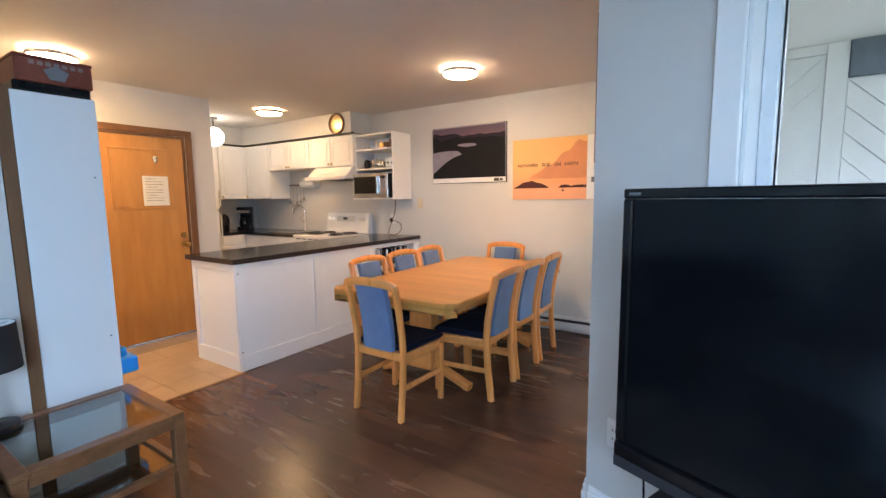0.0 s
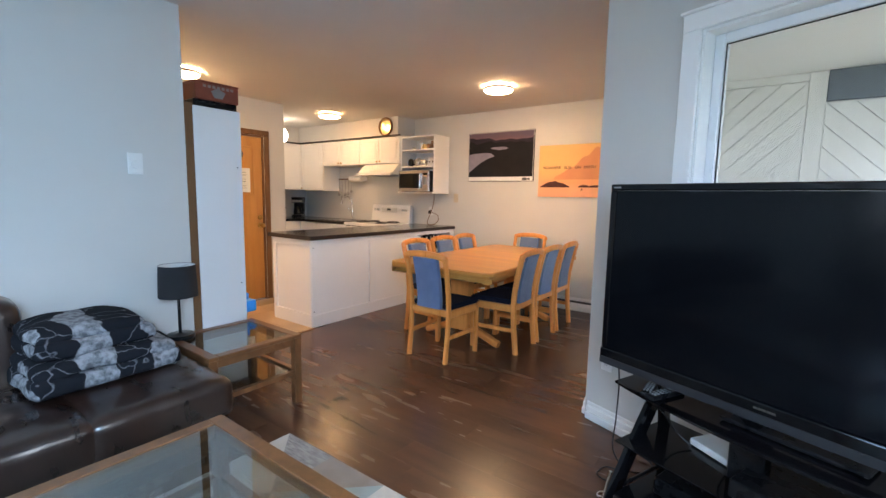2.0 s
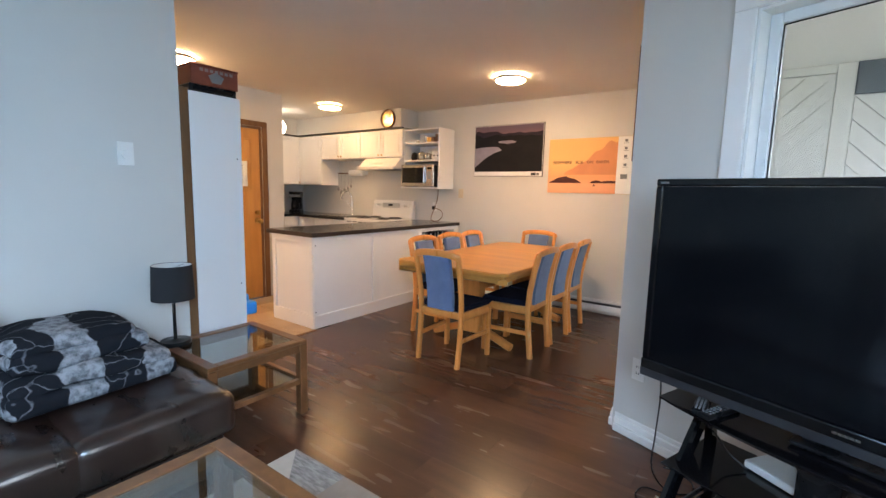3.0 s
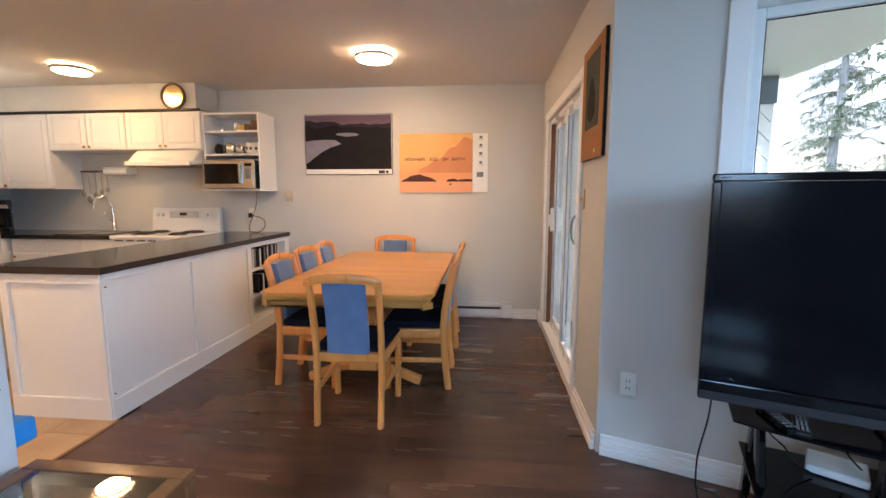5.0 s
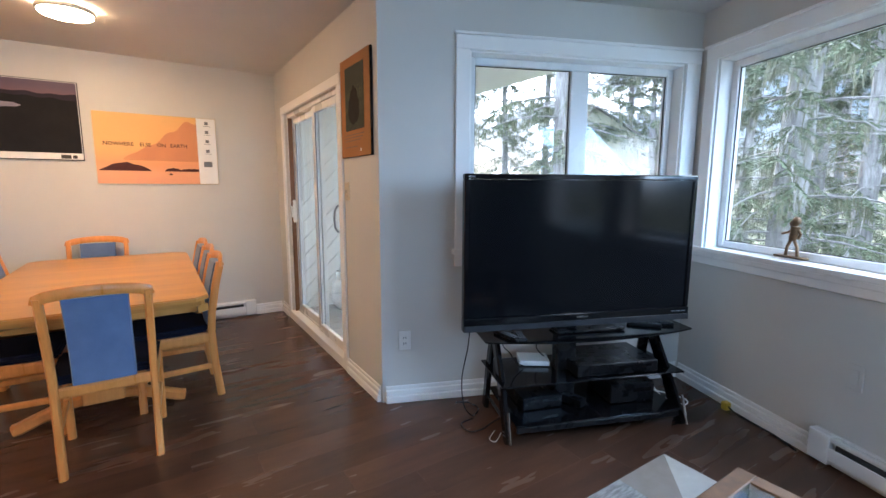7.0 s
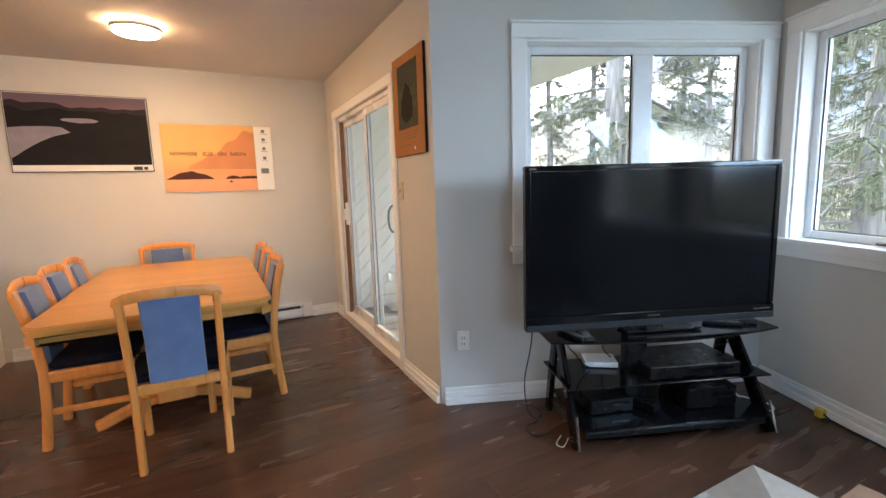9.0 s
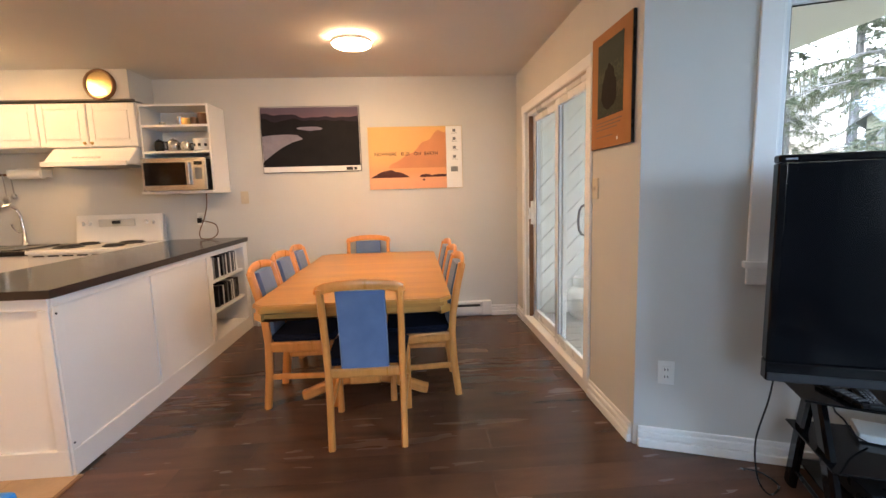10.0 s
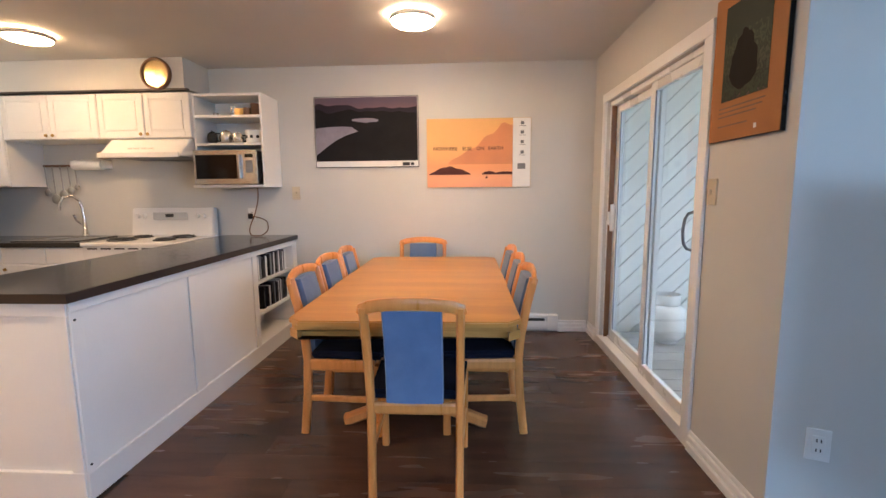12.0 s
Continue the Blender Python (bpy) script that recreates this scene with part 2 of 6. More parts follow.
M_JAMB = material("brown_wood_casing", (0.20, 0.095, 0.038), (0.13, 0.06, 0.024), rough=0.45, scale=5, stretch=(5, 5, 0.6), fine=40, bump=0.06)
M_WALNUT = material("walnut_stain", (0.20, 0.084, 0.032), (0.12, 0.048, 0.018), rough=0.32, scale=5, stretch=(5, 5, 5), fine=46, bump=0.05, coat=0.2)
M_BLUE = material("blue_woven_cloth", (0.125, 0.195, 0.34), (0.088, 0.145, 0.27), rough=0.9, scale=9, fine=420, bump=0.35, sheen=0.3, spec=0.2)
M_NAVY = material("navy_seat_cloth", (0.010, 0.012, 0.026), (0.006, 0.007, 0.015), rough=0.9, scale=9, fine=380, bump=0.3, spec=0.12)
M_LEATHER = material("dark_brown_leather", (0.030, 0.015, 0.011), (0.017, 0.009, 0.007), rough=0.30, scale=6, stretch=(1, 2.2, 1), fine=70, bump=0.30, rvar=0.10, coat=0.50, detail=6)
M_BLACK = material("black_plastic", (0.010, 0.010, 0.011), (0.006, 0.006, 0.007), rough=0.28, scale=14, fine=200, rvar=0.08, spec=0.22)
M_GLOSS = material("gloss_black", (0.005, 0.005, 0.006), (0.003, 0.003, 0.004), rough=0.10, scale=9, fine=90, rvar=0.04, spec=0.32)
M_SCREEN = material("tv_screen", (0.004, 0.0045, 0.006), (0.003, 0.0035, 0.005), rough=0.13, scale=2, fine=40, rvar=0.02, spec=0.19)
M_GREY = material("grey_plastic", (0.20, 0.21, 0.22), (0.15, 0.155, 0.16), rough=0.5, scale=10)
M_STEEL = material("brushed_steel", (0.50, 0.49, 0.48), (0.47, 0.46, 0.45), rough=0.26, metal=1.0, scale=3, stretch=(1, 1, 6), fine=60, rvar=0.03)
M_CHROME = material("chrome", (0.75, 0.75, 0.75), (0.68, 0.68, 0.68), rough=0.10, metal=1.0, scale=5)
M_BRASS = material("worn_brass", (0.55, 0.36, 0.13), (0.4, 0.25, 0.08), rough=0.3, metal=1.0, scale=30)
M_ENAMEL = material("white_enamel", (0.82, 0.81, 0.79), (0.79, 0.78, 0.76), rough=0.22, scale=3, fine=50)
M_IVORY = material("ivory_plastic", (0.62, 0.53, 0.38), (0.57, 0.48, 0.34), rough=0.4, scale=8)
M_PLATE = material("white_plastic", (0.80, 0.80, 0.78), (0.76, 0.76, 0.74), rough=0.35, scale=8)
M_PAPER = material("white_paper", (0.84, 0.84, 0.82), (0.79, 0.79, 0.77), rough=0.8, scale=12, fine=200)
M_BAR = material("dark_ink", (0.03, 0.03, 0.03), rough=0.6, scale=10)
M_INK2 = material("brown_ink", (0.10, 0.03, 0.01), rough=0.6, scale=10)
M_SHADE = material("charcoal_lamp_cloth", (0.016, 0.016, 0.019), (0.010, 0.010, 0.012), rough=0.9, scale=12, fine=400, bump=0.2)
M_LINER = material("white_shade_lining", (0.6, 0.6, 0.58), rough=0.8, scale=10)
M_BOXRED = material("dark_red_painted_wood", (0.24, 0.058, 0.030), (0.14, 0.030, 0.017), rough=0.45, scale=7, fine=60, bump=0.1)
M_BRIGHTBLUE = material("bright_blue_plastic", (0.02, 0.30, 0.80), (0.015, 0.24, 0.68), rough=0.4, scale=10)
M_SIDE = material("cream_siding_paint", (0.86, 0.86, 0.84), (0.82, 0.82, 0.80), rough=0.65, scale=3, fine=60, bump=0.1)
M_DECK = material("weathered_deck", (0.42, 0.41, 0.39), (0.31, 0.30, 0.29), rough=0.8, scale=6, stretch=(6, 1, 1), fine=50, bump=0.3, tint=0.1)
M_BEAM = material("blue_grey_beam_paint", (0.16, 0.19, 0.23), (0.13, 0.155, 0.19), rough=0.6, scale=4)
M_BARK = material("grey_bark", (0.37, 0.375, 0.39), (0.16, 0.16, 0.165), rough=0.95, scale=5, stretch=(3, 3, 0.6), fine=30, bump=1.0)
M_LEAF = material("conifer_needles", (0.16, 0.20, 0.13), (0.07, 0.095, 0.065), rough=0.8, scale=0.9, fine=12, tint=0.25, spec=0.2)
M_MOSS = material("hanging_moss", (0.26, 0.27, 0.20), (0.16, 0.165, 0.12), rough=0.95, scale=1.5, fine=14, tint=0.2, spec=0.1)
M_GROUND = material("forest_ground", (0.10, 0.11, 0.05), (0.05, 0.055, 0.03), rough=1.0, scale=0.4, fine=5, bump=0.5)
M_ROOF = material("dark_roof_felt", (0.15, 0.15, 0.15), rough=0.9, scale=6)
M_GLASS = clear("window_glass", (0.96, 0.98, 0.97), 0.0)
M_BAYGLASS = clear("bay_window_glass", (0.95, 0.97, 0.98), 0.0)
M_YELLOW = material("pale_yellow_siding", (0.27, 0.28, 0.21), (0.23, 0.24, 0.18), rough=0.7, scale=2, fine=30, bump=0.1)
M_TGLASS = clear("table_glass", (0.74, 0.80, 0.79), 0.0, 0.22)
M_LAMP = glow("lamp_diffuser", (1.0, 0.66, 0.34), 39.0)
M_LAMP_DIM = glow("lamp_diffuser_dim", (1.0, 0.60, 0.26), 18.0)
M_GLOBE = glow("lamp_globe", (1.0, 0.86, 0.66), 3.0)


# ---- the structure ----
def wall(name, m, length, openings=(), height=CEIL, thick=0.14, label="off-white painted plaster wall", mat=None):
    """A wall that runs along its own x, room on the side of -y, with openings (x0, x1, z0, z1) through it."""
    bm = bmesh.new()
    xs = sorted({0, length, *(v for o in openings for v in o[:2])})
    zs = sorted({0, height, *(v for o in openings for v in o[2:])})
    grid = {}

    def vert(i, k, y):
        if (i, k, y) not in grid:
            grid[i, k, y] = bm.verts.new((xs[i], thick if y else 0, zs[k]))
        return grid[i, k, y]

    def full(i, k):
        if not (0 <= i < len(xs) - 1 and 0 <= k < len(zs) - 1):
            return False
        x, z = (xs[i] + xs[i + 1]) / 2, (zs[k] + zs[k + 1]) / 2
        return not any(o[0] < x < o[1] and o[2] < z < o[3] for o in openings)

    for i in range(len(xs) - 1):
        for k in range(len(zs) - 1):
            if not full(i, k):
                continue
            for y in (0, 1):
                bm.faces.new((vert(i, k, y), vert(i + 1, k, y), vert(i + 1, k + 1, y), vert(i, k + 1, y)))
            for (di, dk), (p, q) in (((-1, 0), ((i, k), (i, k + 1))), ((1, 0), ((i + 1, k), (i + 1, k + 1))), ((0, -1), ((i, k), (i + 1, k))), ((0, 1), ((i, k + 1), (i + 1, k + 1)))):
                if not full(i + di, k + dk):
                    bm.faces.new((vert(*p, 0), vert(*q, 0), vert(*q, 1), vert(*p, 1)))
    bmesh.ops.recalc_face_normals(bm, faces=bm.faces[:])
    return solid(name, bm, mat or M_WALL, label, "wall", kind="structure", m=m)


C0 = Vector((0, 1.53, 0))
B1 = pose(*C0, 0, 0, TURN_BAY)
C1 = B1 @ Vector((2.09, 0, 0))
B2 = pose(*C1, 0, 0, TURN_BAY - 90)
W_FAR = pose(-6.1, 4.0, 0)
W_SLIDE = pose(0, 4.0, 0, 0, 0, -90)
W_LEFT = pose(-2.142, -3.6, 0, 0, 0, 90)
W_DOOR = pose(-4.23, 0.0, 0, 0, 0, 90)
RIGHT_LEN = 3.5
C2 = B2 @ Vector((RIGHT_LEN, 0, 0))

WIN1 = (0.535, 1.972, 0.955, 2.12)
WIN2 = (0.155, 1.56, 0.95, 2.12)
WIN3 = (1.86, 2.90, 0.95, 2.12)
SLIDE = (0.36, 1.84, 0.06, 2.01)

wall("wall_far", W_FAR, 6.1)
wall("wall_slider", W_SLIDE, 2.47, [SLIDE], label="warm white painted wall round the sliding door")
wall("wall_window", B1, 2.09, [WIN1])
wall("wall_bay", B2, RIGHT_LEN, [WIN2, WIN3])
W_BACK = pose(C2.x, -3.6, 0, 0, 0, 180)
WIN4 = (1.15, 2.60, 0.96, 2.06)
wall("wall_back", W_BACK, C2.x + 2.142, [WIN4])
wall("wall_return", pose(C2.x, C2.y, 0, 0, 0, -90), C2.y + 3.6)
wall("wall_sofa", W_LEFT, 3.80, label="pale painted wall behind the sofa")
wall("wall_hall", pose(-4.23, 0.06, 0), 4.23 - 2.282)
wall("wall_entry", W_DOOR, 2.30, [(1.145, 2.015, 0, 2.018)])
wall("wall_fridge", pose(-6.1, 2.30, 0, 0, 0, 0) @ pose(1.73, 0, 0, 0, 0, 180), 1.73, thick=0.12)
wall("wall_kitchen_left", pose(-6.1, 2.18, 0, 0, 0, 90), 1.82)

outline = [(-6.24, 4.14), (0.14, 4.14), (0.14, 1.60), (2.08, 0.85), (C2.x + 0.14, C2.y), (C2.x + 0.14, -3.74), (-2.3, -3.74), (-2.3, 0.0), (-4.4, 0.0), (-4.4, 2.15), (-6.24, 2.15)]
solid("ceiling", prism(outline, CEIL, CEIL + 0.16), M_CEIL, "white stippled flat ceiling", "ceiling", kind="structure")
floor = solid("floor", prism(outline, -0.16, -0.012), M_SUB, "dark brown wood laminate plank floor", "floor", kind="structure")
tile_floor = solid("tile_floor", prism([(-6.1, 4.0), (-2.80, 4.0), (-2.80, 1.6), (-2.725, 1.6), (-2.725, 0.20), (-4.23, 0.20), (-4.23, 2.2), (-6.1, 2.2)], -0.011, -0.003), M_GROUT, "beige ceramic tile floor of entry and kitchen", "floor", kind="structure")


def baseboard(m, x0, x1):
    """A stepped white skirting along a wall."""
    bm = bmesh.new()
    for z0, z1, d, c in ((0.0, 0.044, 0.026, 0.004), (0.0442, 0.0488, 0.010, 0.0), (0.049, 0.081, 0.019, 0.004), (0.0812, 0.0848, 0.007, 0.0), (0.085, 0.108, 0.012, 0.004)):
        bx(bm, x0, x1, -d, -0.001, z0, z1, bevel=c)
    return solid("baseboard", bm, M_TRIM, "white stepped wooden baseboard along the wall", "baseboard", kind="structure", m=m)


baseboard(W_FAR, 3.40, 4.33)
baseboard(W_FAR, 5.815, 6.08)
baseboard(W_SLIDE, 0.02, 0.28)
baseboard(W_SLIDE, 1.92, 2.455)
baseboard(B1, 0.02, 2.07)
baseboard(B2, 0.02, 0.968)
baseboard(B2, 2.475, RIGHT_LEN)
baseboard(W_LEFT, 0.0, 3.798)
baseboard(W_DOOR, 0.20, 1.075)


def window(name, m, op, mull, label):
    """A recessed white window with wide casing, stool and apron, panes parted at mull."""
    x0, x1, z0, z1 = op
    ob = thing(name, m, label, "window", kind="structure")
    cas = bmesh.new()
    right = min(x1 + 0.105, 2.085) if name == "window_1" else x1 + 0.105
    bx(cas, x0 - 0.085, x0, -0.020, -0.001, z0 - 0.0, z1 + 0.0, bevel=0.003)
    bx(cas, x1, right, -0.020, -0.001, z0, z1, bevel=0.003)
    part("casing", cas, M_TRIM, ob)
    hd = bmesh.new()
    bx(hd, x0 - 0.085, right, -0.024, -0.001, z1, z1 + 0.078, bevel=0.003)
    bx(hd, x0 - 0.097, right, -0.036, -0.001, z1 + 0.0785, z1 + 0.094, bevel=0.004)
    part("head_casing", hd, M_TRIM, ob)
    st = bmesh.new()
    bx(st, x0 - 0.10, right, -0.040, 0.118, z0 - 0.028, z0 + 0.002, bevel=0.005, seg=2)
    part("window_sill", st, M_TRIM, ob)
    ap = bmesh.new()
    bx(ap, x0 - 0.085, right, -0.018, -0.001, z0 - 0.105, z0 - 0.0285, bevel=0.003)
    bx(ap, x0 - 0.085, right, -0.026, -0.001, z0 - 0.060, z0 - 0.0288, bevel=0.003)
    part("apron", ap, M_TRIM, ob)
    jb = bmesh.new()
    bx(jb, x0 - 0.001, x0 + 0.012, 0.0, 0.10, z0 + 0.002, z1, bevel=0.001)
    bx(jb, x1 - 0.012, x1 + 0.001, 0.0, 0.10, z0 + 0.002, z1, bevel=0.001)
    bx(jb, x0 + 0.0125, x1 - 0.0125, 0.0, 0.10, z1 - 0.012, z1 + 0.001, bevel=0.001)
    part("jamb", jb, M_TRIM, ob)
    fr = bmesh.new()
    a, b = x0 + 0.013, x1 - 0.013
    bx(fr, a, a + 0.045, 0.085, 0.135, z0 + 0.003, z1 - 0.013, bevel=0.004)
    bx(fr, b - 0.045, b, 0.085, 0.135, z0 + 0.003, z1 - 0.013, bevel=0.004)
    bx(fr, a + 0.046, b - 0.046, 0.085, 0.135, z1 - 0.058, z1 - 0.013, bevel=0.004)
    bx(fr, a + 0.046, b - 0.046, 0.085, 0.135, z0 + 0.003, z0 + 0.048, bevel=0.004)
    f = part("window_frame", fr, M_VINYL, ob)
    edges = [a + 0.046, *mull, b - 0.046]
    for c in mull:
        part("mullion", box(c - 0.062, c + 0.062, 0.080, 0.130, z0 + 0.049, z1 - 0.059, 0.004), M_VINYL, f)
    for i, (c, d) in enumerate(zip(edges, edges[1:])):
        c, d = c + (0.063 if i else 0), d - (0.063 if i < len(edges) - 2 else 0)
        g = bmesh.new()
        for u0, u1, v0, v1 in ((c, c + .004, z0 + .049, z1 - .059), (d - .005, d, z0 + .049, z1 - .059), (c + .004, d - .005, z1 - .063, z1 - .059), (c + .004, d - .005, z0 + .049, z0 + .053)):
            bx(g, u0, u1, 0.098, 0.104, v0, v1)
        part("gasket", g, M_BLACK, f)
        pane = part("pane", box(c + .002, d - .002, 0.106, 0.110, z0 + 0.05, z1 - 0.06), M_BAYGLASS, ob)
        pane.visible_shadow = False
    return ob


window("window_1", B1, WIN1, [1.283], "white-framed two-pane window in wide painted casing")
window("window_2", B2, WIN2, [], "large white-framed picture window looking at trees")
window("window_3", B2, WIN3, [], "white-framed picture window in the bay wall")
# Out of view: added so that light reaches the room from behind.
window("window_4", W_BACK, WIN4, [1.87], "unseen white-framed window added in the back wall")
# Added lamps outside windows 3 and 4, tilted down in place of the sky.
for base, op, power in ((B2, WIN3, DAY_BAY), (W_BACK, WIN4, DAY_BACK)):
    daylight_lamp(base @ pose((op[0] + op[1]) / 2, 0.50, (op[2] + op[3]) / 2 + 0.30, -42, 0, 0), op[1] - op[0] + 0.3, op[3] - op[2], power)


# ---- doors ----
def sliding_door():
    x0, x1, z0, z1 = SLIDE
    ob = thing("door_1", W_SLIDE, "white aluminium sliding glass patio door, closed", "door", kind="structure")
    t = bmesh.new()
    bx(t, x0 - 0.075, x0, -0.018, -0.001, 0.0, z1, bevel=0.003)
    bx(t, x1, x1 + 0.075, -0.018, -0.001, 0.0, z1, bevel=0.003)
    bx(t, x0 - 0.075, x1 + 0.075, -0.020, -0.001, z1, z1 + 0.070, bevel=0.003)
    part("casing", t, M_TRIM, ob)
    s = bmesh.new()
    bx(s, x0 + .001, x1 - .001, -0.021, 0.13, 0.060, 0.082, bevel=0.003)
    bx(s, x0, x1, -0.016, -0.001, 0.0, 0.059, bevel=0.002)
    part("sill", s, M_TRIM, ob)
    f = bmesh.new()
    bx(f, x0, x0 + 0.035, 0.02, 0.13, 0.083, z1, bevel=0.003)
    bx(f, x1 - 0.035, x1, 0.02, 0.13, 0.083, z1, bevel=0.003)
    bx(f, x0 + 0.036, x1 - 0.036, 0.02, 0.13, z1 - 0.035, z1, bevel=0.003)
    bx(f, x0 + 0.036, x1 - 0.036, 0.05, 0.054, 0.083, 0.10)
    part("door_frame", f, M_VINYL, ob)
    mid = 4.0 - 2.83
    part("screen_edge", box(x0 + .036, x0 + .046, .020, .060, .085, z1 - .037, .002), M_JAMB, ob, "brown screen door edge")
    for name, a, b, y, lab in (("sliding_panel", x0 + 0.036, mid + 0.03, 0.066, ""), ("fixed_panel", mid - 0.03, x1 - 0.036, 0.026, "")):
        p = bmesh.new()
        lo, hi = 0.085, z1 - 0.037
        bx(p, a, a + 0.055, y, y + 0.034, lo, hi, bevel=0.004)
        bx(p, b - 0.055, b, y, y + 0.034, lo, hi, bevel=0.004)
        bx(p, a + 0.056, b - 0.056, y, y + 0.034, hi - 0.055, hi, bevel=0.004)
        bx(p, a + 0.056, b - 0.056, y, y + 0.034, lo, lo + 0.075, bevel=0.004)
        pn = part(name, p, M_VINYL, ob)
        g = part("pane", box(a + 0.054, b - 0.054, y + 0.014, y + 0.019, lo + 0.073, hi - 0.053), M_GLASS, pn)
        g.visible_shadow = False
        k = bmesh.new()
        for u0, u1 in ((a + 0.056, a + 0.063), (b - 0.063, b - 0.056)):
            bx(k, u0, u1, y + 0.006, y + 0.013, lo + 0.075, hi - 0.055)
        part("gasket", k, M_GREY, pn)
    h = bmesh.new()
    bx(h, x0 + 0.05, x0 + 0.075, 0.030, 0.066, 0.98, 1.20, bevel=0.008, seg=2)
    bx(h, x0 + 0.055, x0 + 0.07, 0.012, 0.032, 1.03, 1.14, bevel=0.006)
    part("handle", h, M_PLATE, ob)
    c = bmesh.new()
    hx = 4.0 - 2.235
    tube(c, [(hx, 0.026, 1.0), (hx + .0, -0.005, 1.01), (hx, -0.022, 1.04), (hx, -0.028, 1.10), (hx, -0.022, 1.16), (hx, -0.005, 1.19), (hx, 0.026, 1.20)], 0.008)
    part("pull_handle", c, M_GREY, ob)
    return ob


sliding_door()


def entry_door():
    ob = thing("door_2", W_DOOR @ pose(1.145, 0, 0), "honey birch flush entry door in brown casing, closed", "door", kind="structure")
    w = 0.87
    cs = bmesh.new()
    bx(cs, -0.065, -0.001, -0.018, -0.001, 0, 2.018, bevel=0.004)
    bx(cs, w + .001, w + 0.065, -0.018, -0.001, 0, 2.018, bevel=0.004)
    bx(cs, -0.065, w + 0.065, -0.019, -0.001, 2.019, 2.080, bevel=0.004)
    part("casing", cs, M_JAMB, ob)
    jb = bmesh.new()
    bx(jb, 0.0, 0.02, 0.0, 0.14, 0, 1.998)
    bx(jb, w - 0.02, w, 0.0, 0.14, 0, 1.998)
    bx(jb, 0.0, w, 0.0, 0.14, 1.999, 2.018)
    part("jamb", jb, M_JAMB, ob)
    leaf = part("leaf", box(0.023, w - 0.023, 0.012, 0.055, 0.012, 1.995, 0.003), M_DOOR, ob)
    pm = bmesh.new()
    for a, b, c, d in ((.20, .74, 1.30, 1.32), (.20, .74, 1.86, 1.88), (.20, .22, 1.32, 1.86), (.72, .74, 1.32, 1.86)):
        bx(pm, a, b, 0.004, 0.0115, c, d, bevel=0.003)
    part("moulding", pm, M_DOOR, leaf)
    part("panel", box(.222, .718, 0.008, 0.0115, 1.322, 1.858), M_DOOR, leaf)
    part("paper_notice", box(.455, .685, 0.003, 0.0065, 1.335, 1.62, 0.0008), M_PAPER, leaf, "white paper notice taped to the door")
    ln = bmesh.new()
    for i in range(9):
        bx(ln, .48, .48 + .17 * (0.6 + 0.4 * math.sin(i * 2.1) ** 2), 0.0018, 0.0028, 1.59 - i * .026, 1.594 - i * .026)
    part("writing", ln, M_GREY, leaf)
    dk = bmesh.new()
    rod(dk, (.80, 0.010, .935), (.80, -0.004, .935), .033, n=20)
    rod(dk, (.80, -0.004, .935), (.80, -0.045, .935), .012, n=14)
    t = bmesh.new()
    bmesh.ops.create_uvsphere(t, u_segments=18, v_segments=10, radius=0.028)
    merge(dk, t, pose(.80, -0.058, .935))
    part("door_knob", dk, M_BRASS, leaf, smooth=True)
    db = bmesh.new()
    rod(db, (.80, 0.010, 1.03), (.80, -0.018, 1.03), .03, .026, n=20)
    bx(db, .793, .807, -0.034, -0.018, 1.01, 1.05, bevel=0.003)
    part("deadbolt", db, M_BRASS, leaf, smooth=True)
    kn = bmesh.new()
    rod(kn, (.58, 0.008, 1.79), (.58, -0.004, 1.79), .022, n=16)
    bx(kn, .565, .595, -0.012, -0.003, 1.745, 1.79, bevel=0.006)
    part("door_knocker", kn, M_STEEL, leaf)
    return ob


entry_door()


